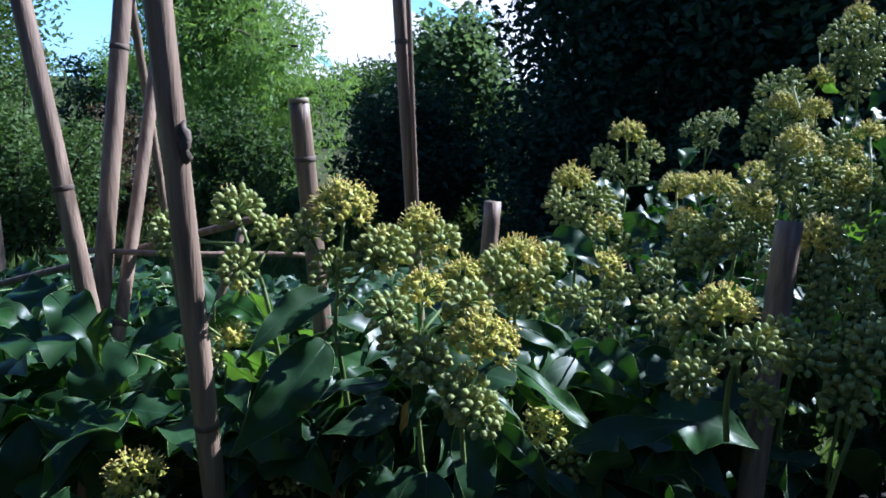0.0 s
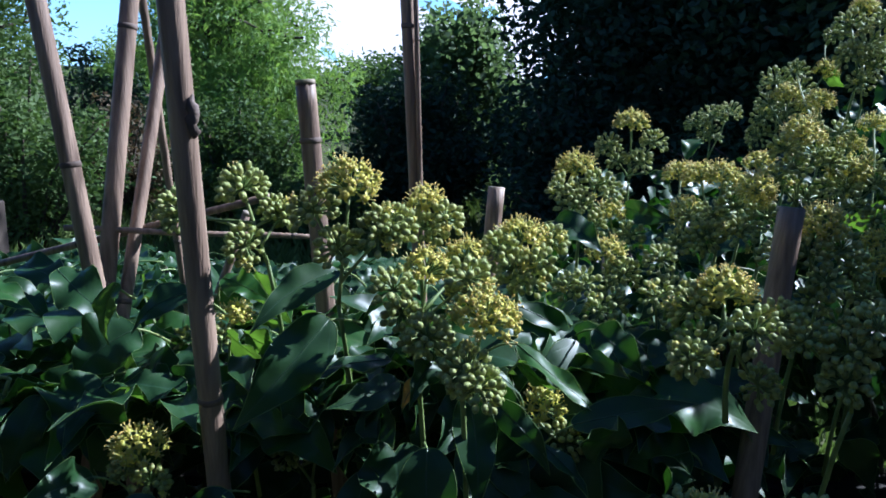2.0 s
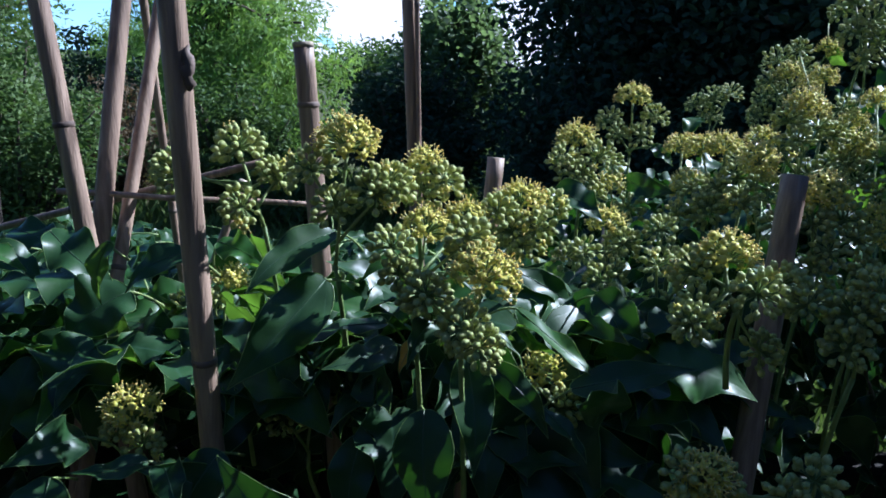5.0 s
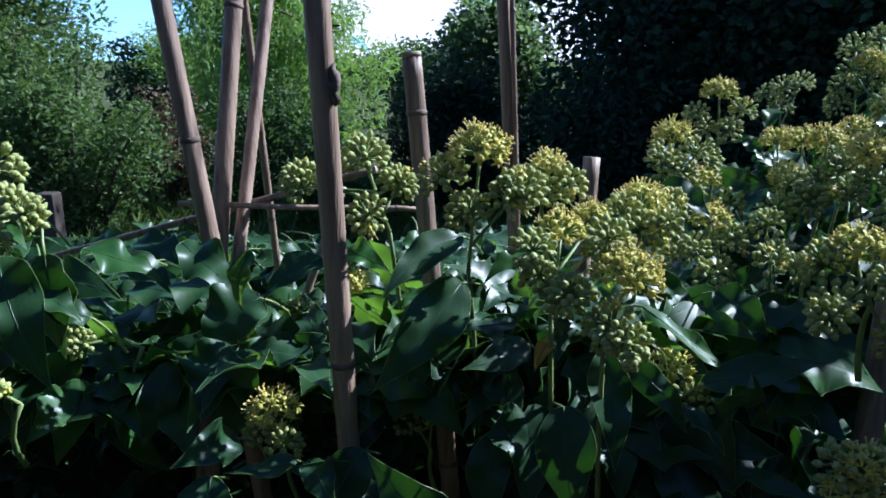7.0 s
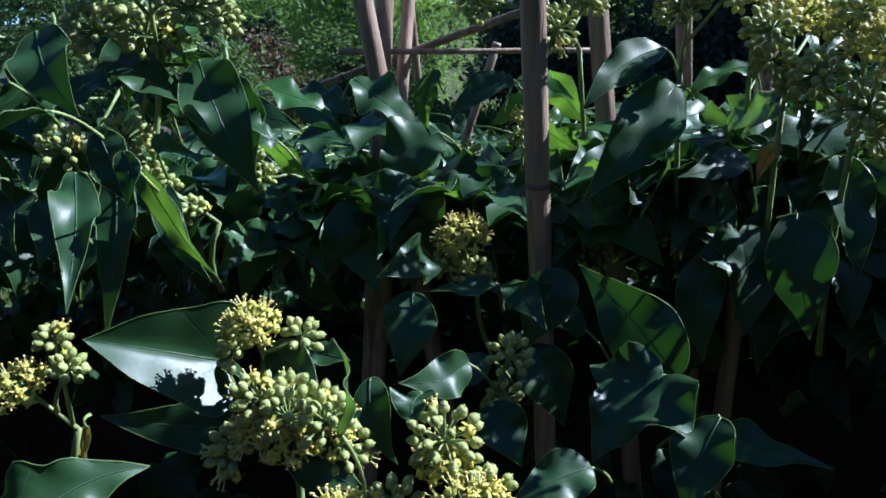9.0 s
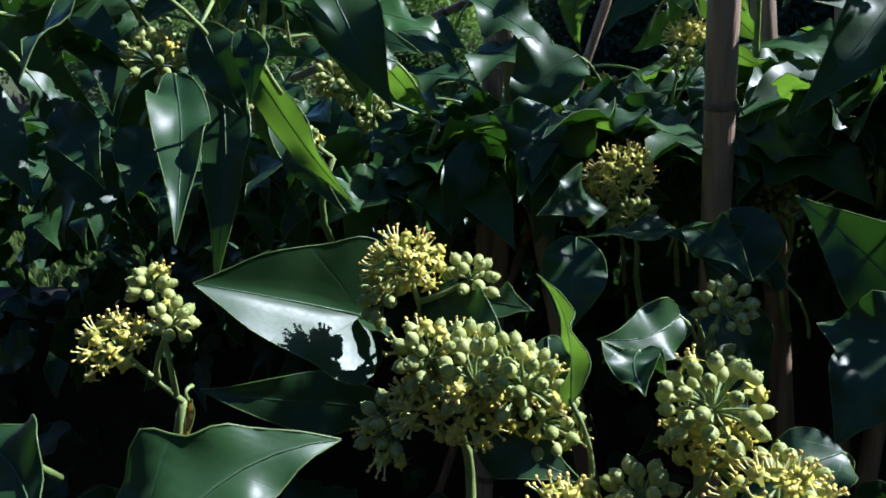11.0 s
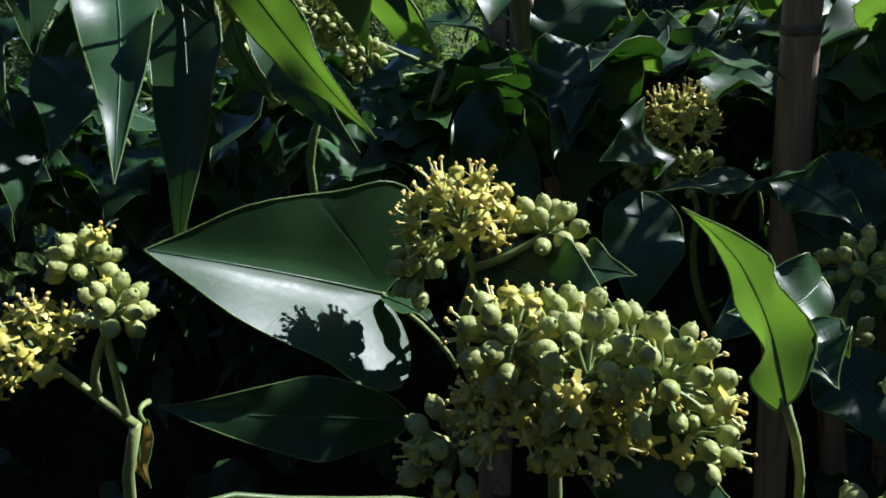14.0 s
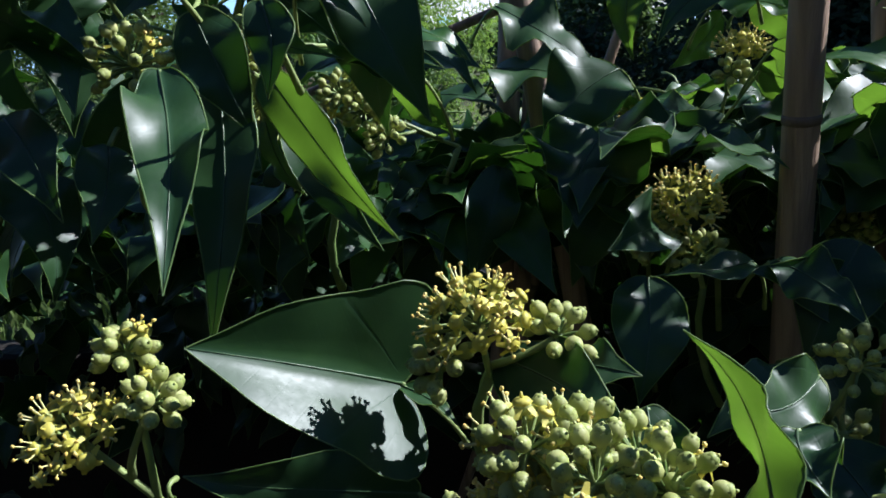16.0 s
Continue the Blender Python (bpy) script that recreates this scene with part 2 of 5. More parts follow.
def blob(shape, at, r, rings=5, seg=8, squash=1.0, slot=0, axis=Vector((0, 0, 1))):
    s, u = frame_of(axis)
    d = axis.normalized()
    at = Vector(at)
    verts, faces = [at - d * r * squash], []
    for i in range(1, rings):
        th = math.pi * i / rings
        for k in range(seg):
            a = 2 * math.pi * k / seg
            verts.append(at + d * (-math.cos(th) * r * squash) + (s * math.cos(a) + u * math.sin(a)) * (math.sin(th) * r))
    verts.append(at + d * r * squash)
    for k in range(seg):
        faces.append((0, 1 + (k + 1) % seg, 1 + k))
        n = 1 + (rings - 2) * seg
        faces.append((len(verts) - 1, n + k, n + (k + 1) % seg))
    for i in range(rings - 2):
        for k in range(seg):
            a, b = 1 + i * seg + k, 1 + i * seg + (k + 1) % seg
            faces.append((a, b, b + seg, a + seg))
    shape.add(verts, faces, None, slot)
# ---- ivy leaves ----
OVATE = ((0.0, 0.0), (0.01, 0.15), (0.08, 0.32), (0.20, 0.45), (0.35, 0.50), (0.52, 0.42), (0.70, 0.25), (0.86, 0.10), (1.0, 0.0))
LANCE = ((0.0, 0.0), (0.02, 0.16), (0.10, 0.34), (0.24, 0.48), (0.40, 0.49), (0.58, 0.38), (0.74, 0.23), (0.88, 0.10), (1.0, 0.0))
LOBED = ((0.0, 0.0), (-0.10, 0.16), (-0.06, 0.36), (0.10, 0.50), (0.30, 0.62), (0.40, 0.44), (0.46, 0.34), (0.60, 0.28), (0.80, 0.13), (1.0, 0.0))
BROAD = ((0.0, 0.0), (-0.06, 0.14), (-0.05, 0.31), (0.05, 0.44), (0.20, 0.44), (0.34, 0.37), (0.50, 0.31), (0.70, 0.22), (0.86, 0.10), (1.0, 0.0))
OUTLINES = {"ovate": OVATE, "lance": LANCE, "lobed": LOBED, "broad": BROAD}


def spline(ctrl, n):
    """Evenly sampled smooth curve through the control points."""
    out = []
    m = len(ctrl) - 1
    for i in range(n):
        t = i / (n - 1) * m
        k = min(int(t), m - 1)
        f = t - k
        p0, p1, p2, p3 = (ctrl[min(max(k + j, 0), m)] for j in (-1, 0, 1, 2))
        out.append(tuple(0.5 * (2 * b + (c - a) * f + (2 * a - 5 * b + 4 * c - d) * f * f + (3 * b - a - 3 * c + d) * f ** 3) for a, b, c, d in zip(p0, p1, p2, p3)))
    return out


def leaf_shapes(length, width, outline, droop, fold, wave, rng, rows=23, cols=6):
    """Blade, rim and midrib of a leaf along +Y with its upper face to +Z. droop: bend in radians; fold: rise of the halves; wave: ripple of the margin."""
    half = spline(OUTLINES[outline], rows)
    wf = width / length
    ph, ph2, k1, k2 = rng.uniform(0, 6.28), rng.uniform(0, 6.28), rng.uniform(8, 14), rng.uniform(8, 14)
    calm = min(1.0, wave / 0.12)
    twist, sway, curl = rng.uniform(-0.7, 0.7) * calm, rng.uniform(-0.12, 0.12), rng.uniform(0.2, 0.9) * calm

    def lift(x, y, side):
        """Place of the flat leaf point (x, y), in units of the length, on the curved blade."""
        w = abs(x) / (0.5 * wf)
        z = fold * (math.sqrt(x * x + 0.0016) - 0.04) - 0.10 * fold * wf * w * w
        z += 1.55 * wave * min(w, 1.3) ** 1.6 * math.sin((ph if side > 0 else ph2) + (k1 if side > 0 else k2) * y) * 0.5 * wf
        z += 0.3 * wave * wf * min(w, 1.3) * math.sin((ph2 if side > 0 else ph) + 21 * y)
        z += twist * x * y - 0.10 * curl * max(0, y - 0.6) ** 2 * 6.0
        if abs(droop) > 0.01:
            r = 1 / droop
            a = y * droop
            yy, zz = math.sin(a) * r, (math.cos(a) - 1) * r
            ny, nz = math.sin(a), math.cos(a)
        else:
            yy, zz, ny, nz = y, 0.0, 0.0, 1.0
        return Vector(((x + sway * math.sin(y * 3.1)) * length, (yy + z * ny) * length, (zz + z * nz) * length))
    blade, rim, rib = Shape(), Shape(), Shape()
    verts, uvs, faces = [], [], []
    edge = {1: [], -1: []}
    span = 2 * cols + 1
    for i, (al, ac) in enumerate(half):
        mid = i / (rows - 1)
        for j in range(-cols, cols + 1):
            u = abs(j) / cols
            y = mid * (1 - u) + al * u if i not in (0, rows - 1) else (0.0 if i == 0 else 1.0)
            x = math.copysign(ac * wf * u, j) if j else 0.0
            p = lift(x, y, 1 if j >= 0 else -1)
            verts.append(p)
            uvs.append((0.5 + x, y))
            if abs(j) == cols:
                edge[1 if j > 0 else -1].append(p)
    for i in range(rows - 1):
        for j in range(span - 1):
            a = i * span + j
            faces.append((a, a + 1, a + 1 + span, a + span))
    blade.add(verts, faces, uvs)
    th = 0.00016 + 0.0015 * length
    for s in (1, -1):
        tube(rim, edge[s], th, 4, 0, False)
    tube(rib, [lift(0, i / 7, 1) + Vector((0, 0, 0.0002)) for i in range(8)], [0.00036 * (1 - 0.8 * i / 7) for i in range(8)], 5)
    return blade, rim, rib


LEAF_N = [0]


def leaf_label(mat, outline, note):
    if note:
        return note
    kind = {"ovate": "pointed oval", "lance": "narrow pointed", "lobed": "three-lobed", "broad": "broad lobed"}[outline]
    if mat is LEAF_OLD:
        return "yellowed dying ivy leaf hanging among green ones"
    if mat is LEAF_YOUNG:
        return "bright green " + kind + " ivy leaf with pale margin"
    return "glossy dark green " + kind + " ivy leaf with wavy pale margin"


def ivy_leaf(base, tip, normal, width=0.5, outline="ovate", droop=0.3, fold=0.25, wave=0.10, mat=None, root=None, note=""):
    """A leaf from its base to its tip, its upper face towards normal, width as a share of its length, on a stalk that comes from root."""
    mat = mat or LEAF
    LEAF_N[0] += 1
    rng = random.Random(LEAF_N[0])
    base, tip, normal = Vector(base), Vector(tip), Vector(normal)
    chord = tip - base
    bent = chord.length * (droop / 2 / math.sin(droop / 2) if abs(droop) > 0.01 else 1)
    y = chord.normalized()
    x = y.cross(normal).normalized()
    z = x.cross(y)
    m = Matrix((x, y, z)).transposed().to_4x4()
    m = Matrix.Translation(base) @ m @ Matrix.Rotation(droop / 2, 4, "X")
    e = empty("ivy_leaf", m, leaf_label(mat, outline, note), "leaf", "ivy leaves")
    blade, rim, rib = leaf_shapes(bent, width * bent, outline, droop, fold, wave, rng)
    part("blade", blade, mat, e)
    part("margin", rim, RIM, e, "pale thin leaf edge")
    part("midrib", rib, mat if mat is LEAF_YOUNG else VEIN, e)
    st = Shape()
    if root is None:
        back = Vector((rng.uniform(-0.012, 0.012), -rng.uniform(0.015, 0.03), -rng.uniform(0.02, 0.042)))
    else:
        back = m.inverted() @ Vector(root)
    tube(st, bend((0, 0.001, 0), back, 0.004, 6), [0.0008, 0.0008, 0.0008, 0.0008, 0.0009, 0.0011], 6)
    part("petiole", st, STALK, e)
    return e


# ---- flower heads ----
def bud_shape():
    s = Shape()
    blob(s, (0, 0, 0), 0.0023, 7, 11, 1.05, 0)
    tube(s, [(0, 0, -0.0046), (0, 0, -0.0028), (0, 0, -0.001)], [0.0004, 0.0007, 0.0015], 9, 0, False)
    blob(s, (0, 0, 0.0013), 0.00195, 4, 8, 0.75, 1)
    blob(s, (0, 0, 0.0027), 0.0005, 3, 5, 1.4, 1)
    return s


def flower_shape(rng, reach):
    """An opened flower; reach: how far its stamens stand out, none once they have dropped."""
    s = Shape()
    blob(s, (0, 0, 0), 0.0022, 5, 8, 0.95, 0)
    blob(s, (0, 0, 0.0011), 0.0024, 4, 9, 0.45, 1)
    tube(s, [(0, 0, 0.0015), (0, 0, 0.0034)], [0.0005, 0.0003], 5, 1)
    for k in range(5):
        a = k * 1.2566 + rng.uniform(-0.2, 0.2)
        d = Vector((math.cos(a), math.sin(a), 0))
        out = rng.uniform(0.0024, 0.0038) * (0.4 + 0.6 * reach)
        up = rng.uniform(0.0034, 0.0062) * reach
        tip = d * out + Vector((0, 0, up))
        if reach:
            tube(s, [d * 0.0017 + Vector((0, 0, 0.001)), tip], [0.0003, 0.00024], 4, 2, False)
            blob(s, tip, 0.0006, 3, 5, 1.3, 3, d)
        q = d * 0.0022 + Vector((0, 0, 0.0002))
        sd = Vector((-d.y, d.x, 0))
        s.add([q + sd * 0.0009, q - sd * 0.0009, q + d * 0.002 - sd * 0.0005 - Vector((0, 0, 0.0016)), q + d * 0.002 + sd * 0.0005 - Vector((0, 0, 0.0016))], [(0, 1, 2, 3)], None, 1)
    return s


BUD_SHAPE = bud_shape()
FLOWER_SHAPES = [flower_shape(random.Random(k), reach) for k, reach in enumerate((1.0, 0.7, 0.0))]
BUD_MESH = BUD_SHAPE.mesh("bud", [BUD, CAP])
FLOWER_MESHES = [s.mesh("flower", [BUD, FLOWER, STAMEN, ANTHER]) for s in FLOWER_SHAPES]
HEAD_N = [0]


def umbel(parent, at, axis, radius, flowering, count, joined, root, origin, size=1.0, mixed=0.0):
    """One round head: a core with its spokes, on a stalk from root; each bud or flower is a piece of it (joined where far off)."""
    HEAD_N[0] += 1
    rng = random.Random(1000 + HEAD_N[0])
    at, axis, root = Vector(at) - origin, Vector(axis).normalized(), Vector(root) - origin
    # spokes run from a hub; the hub sits below the middle so that the head is a dome
    hub = at - axis * radius * (0.5 if flowering else 0.35)
    core = Shape()
    blob(core, hub, 0.0021 * size, 4, 7, 0.8, 0, axis)
    tube(core, bend(root, hub, rng.uniform(-0.004, 0.004), 5, frame_of(hub - root)[0]), [0.0014 * size, 0.0012 * size, 0.0011 * size, 0.0011 * size, 0.0013 * size], 6)
    s, u = frame_of(axis)
    places = []
    for i in range(count):
        z = 1 - (i + 0.5) / count * (1.12 if flowering else 1.42)
        a = i * 2.39996 + rng.uniform(-0.25, 0.25)
        r = math.sqrt(max(0, 1 - z * z))
        d = (s * (r * math.cos(a)) + u * (r * math.sin(a)) + axis * z).normalized()
        reach = radius * rng.uniform(0.86, 1.06)
        end = hub + d * reach
        tube(core, bend(hub, end, radius * 0.04, 3), 0.00055 * size, 4, 0, False)
        places.append((end, d, rng.random() < mixed))
    head = part("umbel", core, STALK, parent, "yellow flowering umbel" if flowering else "round umbel of green buds")
    far = Shape()
    for end, d, other in places:
        q = d.to_track_quat("Z", "Y").to_matrix().to_4x4()
        sc = size * rng.uniform(0.88, 1.14)
        m = Matrix.Translation(end) @ q @ Matrix.Rotation(rng.uniform(0, 6.28), 4, "Z") @ Matrix.Scale(sc, 4)
        fl = flowering != other
        k = rng.randrange(3)
        if joined:
            if fl:
                far.merge(FLOWER_SHAPES[k], m)
            else:
                far.merge(BUD_SHAPE, m)
                n = len(BUD_SHAPE.f)
                far.mi[-n:] = [0 if v == 0 else 4 for v in far.mi[-n:]]
        else:
            part("flower" if fl else "bud", FLOWER_MESHES[k] if fl else BUD_MESH, None, head, "", True, m)
    if joined:
        tagged(part("flower_mass" if flowering else "bud_mass", far, [BUD, FLOWER, STAMEN, ANTHER, CAP], head), kind="stuff")
    return head


def ivy_spray(foot, joint, heads, joined=False, label="", mixed=0.03):
    """A flowering shoot: a stem from foot up to joint and on to its leading head; the other heads branch off it.
    heads: (place, radius, flowering) with the leading one first."""
    HEAD_N[0] += 1
    rng = random.Random(HEAD_N[0])
    foot, joint = Vector(foot), Vector(joint)
    e = empty("ivy_flower_shoot", foot, label or ("ivy shoot with yellow flower head and green buds" if heads[0][2] else "ivy shoot with round clusters of green buds"), "ivy flower", "ivy flower shoots")
    stem = Shape()
    lead = Vector(heads[0][0])
    tube(stem, [p - foot for p in bend(foot, joint, 0.006, 5, frame_of(joint - foot)[0])], [0.0021, 0.0019, 0.0018, 0.0017, 0.0016], 7)
    part("stem", stem, STALK, e)
    for i, (at, radius, flowering) in enumerate(heads):
        at = Vector(at)
        root = joint if i == 0 else joint.lerp(lead, rng.uniform(0.05, 0.55))
        axis = (at - root).normalized() * 0.8 + Vector((0, 0, 0.75))
        if at.y > 0.3:
            radius *= 1.06
        size = radius / 0.0160
        umbel(e, at, axis, radius, flowering, int(min(max(radius / 0.0005, 17), 38) * (1.0 if flowering or joined or at.y < 0.34 else 1.4)) + rng.randint(-2, 2), joined, root, foot, min(max(size, 0.92), 1.06), 0.0 if flowering else mixed)
    return e
# ---- ground ----
def hills(x, y):
    return 0.05 * math.sin(x * 0.31 + 1) * math.cos(y * 0.27) + 0.03 * math.sin(x * 0.9 + y * 0.7)


gr = Shape()
xs = [-900, -300, -100, -50] + [-30 + 2 * i for i in range(31)] + [50, 100, 300, 900]
ys = [-900, -300, -100, -40] + [-20 + 2 * i for i in range(36)] + [80, 140, 300, 900]
gr.add([Vector((x, y, hills(x, y))) for y in ys for x in xs], [(j * len(xs) + i, j * len(xs) + i + 1, (j + 1) * len(xs) + i + 1, (j + 1) * len(xs) + i) for j in range(len(ys) - 1) for i in range(len(xs) - 1)])
tagged(part("ground", gr, SOIL), "rough grassy garden ground under the plants", "ground", "", "structure")


# ---- trees and shrubs of the background ----
def leaf_cloud(shape, centres, count, size, rng, aspect=0.45, hang=0.0):
    """Many small pointed leaves round the given (place, radius) centres."""
    total = sum(r * r for _, r in centres)
    verts, faces = [], []
    for c, r in centres:
        for _ in range(max(3, int(count * r * r / total))):
            d = Vector((rng.gauss(0, 1), rng.gauss(0, 1), rng.gauss(0, 1))).normalized()
            p = c + d * r * rng.uniform(0.25, 1.0) ** 0.5
            a = Vector((rng.gauss(0, 1), rng.gauss(0, 1), rng.gauss(0, 0.7) - hang)).normalized()
            b = a.cross(Vector((rng.gauss(0, 1), rng.gauss(0, 1), rng.gauss(0, 1)))).normalized()
            n = a.cross(b)
            s = size * rng.uniform(0.6, 1.4)
            k = len(verts)
            verts += [p, p + a * s * 0.5 + b * s * aspect * 0.5 + n * s * 0.06, p + a * s, p + a * s * 0.5 - b * s * aspect * 0.5 + n * s * 0.06]
            faces.append((k, k + 1, k + 2, k + 3))
    shape.add(verts, faces)


def limbs(shape, foot, height, r, count, spread, rng, droop=0.0):
    """A tapered trunk with limbs and twigs; gives the places along the limbs."""
    foot = Vector(foot)
    pts = [foot + Vector((0.04 * height * math.sin(i * 1.3), 0.03 * height * math.cos(i * 1.7) - 0.03 * height, height * i / 7)) for i in range(8)]
    tube(shape, pts, [r * (1 - 0.11 * i) for i in range(8)], 8)
    ends = [pts[-1], pts[-2]]
    for k in range(count):
        f = 0.18 + 0.8 * (k + rng.random()) / count
        a = k * 2.4 + rng.uniform(-0.4, 0.4)
        p = pts[int(f * 6)].lerp(pts[int(f * 6) + 1], f * 6 % 1)
        ln = spread * (1.15 - 0.65 * f) * rng.uniform(0.75, 1.2)
        q = p + Vector((math.cos(a) * ln, math.sin(a) * ln, ln * (0.55 - droop)))
        way = bend(p, q, ln * 0.12, 6)
        tube(shape, way, [r * 0.42 * (1 - 0.16 * i) for i in range(6)], 5)
        ends += way[2:]
        for j in range(3):
            s0 = way[2 + j]
            t = s0 + Vector((rng.uniform(-1, 1), rng.uniform(-1, 1), rng.uniform(-0.2, 0.8) - droop)) * ln * 0.42
            tube(shape, bend(s0, t, ln * 0.05, 4), [r * 0.16, r * 0.12, r * 0.09, r * 0.05], 4)
            ends += [s0.lerp(t, 0.6), t]
    return ends


def tree(name, foot, height, r, count, spread, clump, leaves, size, mat, label, category, seed, aspect=0.45, droop=0.0, curtain=0, low=0):
    rng = random.Random(seed)
    foot = Vector(foot)
    e = empty(name, foot, label, category)
    wood = Shape()
    ends = limbs(wood, (0, 0, 0), height, r, count, spread, rng, droop)
    part("trunk", wood, BARK, e)
    centres = [(p + Vector((rng.gauss(0, 1), rng.gauss(0, 1), rng.gauss(0, 0.8))) * clump * 0.35, clump * rng.uniform(0.5, 1.15)) for p in ends]
    for _ in range(low):
        a = rng.uniform(0, 6.28)
        centres.append((Vector((math.cos(a) * spread * rng.uniform(0.5, 1), math.sin(a) * spread * rng.uniform(0.5, 1), rng.uniform(0.05, 0.5 if not curtain else 0.28) * height)), clump * rng.uniform(0.6, 1.1)))
    crown = Shape()
    leaf_cloud(crown, centres, leaves, size, rng, aspect, 0.6 if curtain else 0.1)
    for _ in range(curtain):
        # hanging twigs strung with leaves
        c, rad = rng.choice(centres)
        p = c + Vector((rng.gauss(0, 1), rng.gauss(0, 1), 0)) * rad * 0.6
        ln = rng.uniform(0.35, 0.9)
        strand = [(p + Vector((rng.uniform(-0.03, 0.03), rng.uniform(-0.03, 0.03), -ln * j / 9)), 0.06) for j in range(10)]
        leaf_cloud(crown, strand, 44, size, rng, aspect, 1.2)
    part("crown", crown, mat, e, "", False)
    return e


def shrub(name, foot, width, height, count, leaves, size, mat, label, seed, aspect=0.45):
    rng = random.Random(seed)
    foot = Vector(foot)
    e = empty(name, foot, label, "shrub")
    wood, centres = Shape(), []
    for k in range(count):
        a, w = rng.uniform(0, 6.28), rng.uniform(0.1, 1.0) * width
        q = Vector((math.cos(a) * w, math.sin(a) * w * 0.6, height * rng.uniform(0.45, 1.0) * (1 - 0.35 * (w / width) ** 2)))
        way = bend((q.x * 0.25, q.y * 0.25, 0), q, 0.1 * height, 5)
        tube(wood, way, [0.02, 0.016, 0.013, 0.009, 0.005], 5)
        for i, p in enumerate(way[1:]):
            centres.append((p, width * rng.uniform(0.14, 0.30)))
    part("stem", wood, BARK, e)
    crown = Shape()
    leaf_cloud(crown, centres, leaves, size, rng, aspect, 0.1)
    part("crown", crown, mat, e, "", False)
    return e


tree("willow_tree", (-2.25, 8.6, 0), 4.4, 0.12, 30, 0.95, 0.30, 44000, 0.07, WILLOW, "light green willow tree with drooping sunlit branches", "tree", 11, 0.26, 0.15, 900, 34)
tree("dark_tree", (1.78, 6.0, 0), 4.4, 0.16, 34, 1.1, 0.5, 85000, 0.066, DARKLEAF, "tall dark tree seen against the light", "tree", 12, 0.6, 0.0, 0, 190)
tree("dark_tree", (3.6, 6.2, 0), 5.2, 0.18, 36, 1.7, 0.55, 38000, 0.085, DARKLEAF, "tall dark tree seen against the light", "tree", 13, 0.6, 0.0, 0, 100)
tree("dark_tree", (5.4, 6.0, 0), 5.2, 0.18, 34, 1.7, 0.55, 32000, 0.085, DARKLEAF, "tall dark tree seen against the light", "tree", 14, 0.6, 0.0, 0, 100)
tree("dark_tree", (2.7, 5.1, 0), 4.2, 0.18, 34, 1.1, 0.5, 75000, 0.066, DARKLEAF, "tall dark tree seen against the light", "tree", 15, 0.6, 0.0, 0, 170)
tree("hazel_tree", (0.22, 7.9, 0), 1.85, 0.07, 26, 0.62, 0.30, 19000, 0.075, HAZELLEAF, "small hazel tree with sunlit upper leaves", "tree", 20, 0.6, 0.0, 0, 60)
tree("garden_tree", (-6.6, 10.5, 0), 3.4, 0.14, 28, 1.5, 0.5, 30000, 0.085, BUSHLEAF, "green leafy tree in sun behind the garden", "tree", 16, 0.45, 0.05, 0, 60)
tree("garden_tree", (-9.6, 11.5, 0), 4.6, 0.14, 28, 1.7, 0.55, 24000, 0.09, BUSHLEAF, "green leafy tree in sun behind the garden", "tree", 17, 0.45, 0.05, 0, 50)
tree("far_tree", (-5.6, 15.0, 0), 1.6, 0.10, 24, 1.2, 0.42, 14000, 0.10, WILLOW, "feathery pale green tree far behind", "tree", 18, 0.3, 0.1, 40, 40)
tree("far_tree", (-3.9, 16.0, 0), 1.25, 0.10, 24, 1.2, 0.42, 12000, 0.10, WILLOW, "feathery pale green tree far behind", "tree", 29, 0.3, 0.1, 30, 40)
tree("far_tree", (-1.0, 16.0, 0), 1.0, 0.10, 24, 1.4, 0.42, 12000, 0.11, BUSHLEAF, "low green tree far behind", "tree", 19, 0.45, 0.0, 0, 40)
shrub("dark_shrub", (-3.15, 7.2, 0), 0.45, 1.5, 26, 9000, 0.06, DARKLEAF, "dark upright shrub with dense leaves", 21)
shrub("brown_shrub", (-2.7, 6.4, 0), 0.55, 1.1, 22, 5000, 0.05, BROWNLEAF, "shrub with dry brown seed heads", 22)
shrub("green_shrub", (-2.9, 5.2, 0), 0.8, 1.4, 34, 16000, 0.05, BUSHLEAF, "grey-green leafy garden shrub", 23)
shrub("green_shrub", (-1.6, 6.2, 0), 0.8, 1.1, 30, 13000, 0.05, BUSHLEAF, "grey-green leafy garden shrub", 24)
shrub("green_shrub", (-4.2, 6.4, 0), 0.9, 1.6, 32, 17000, 0.055, BUSHLEAF, "grey-green leafy garden shrub", 25)
shrub("green_shrub", (-0.9, 5.4, 0), 0.5, 0.6, 20, 6000, 0.05, BUSHLEAF, "low green leafy garden shrub", 26)
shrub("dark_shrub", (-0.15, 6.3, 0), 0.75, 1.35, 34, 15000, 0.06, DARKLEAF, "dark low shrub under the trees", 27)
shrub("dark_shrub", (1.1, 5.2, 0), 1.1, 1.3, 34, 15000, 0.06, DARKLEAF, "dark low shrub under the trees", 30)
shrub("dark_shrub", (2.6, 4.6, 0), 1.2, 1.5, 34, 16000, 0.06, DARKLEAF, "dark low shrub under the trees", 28)

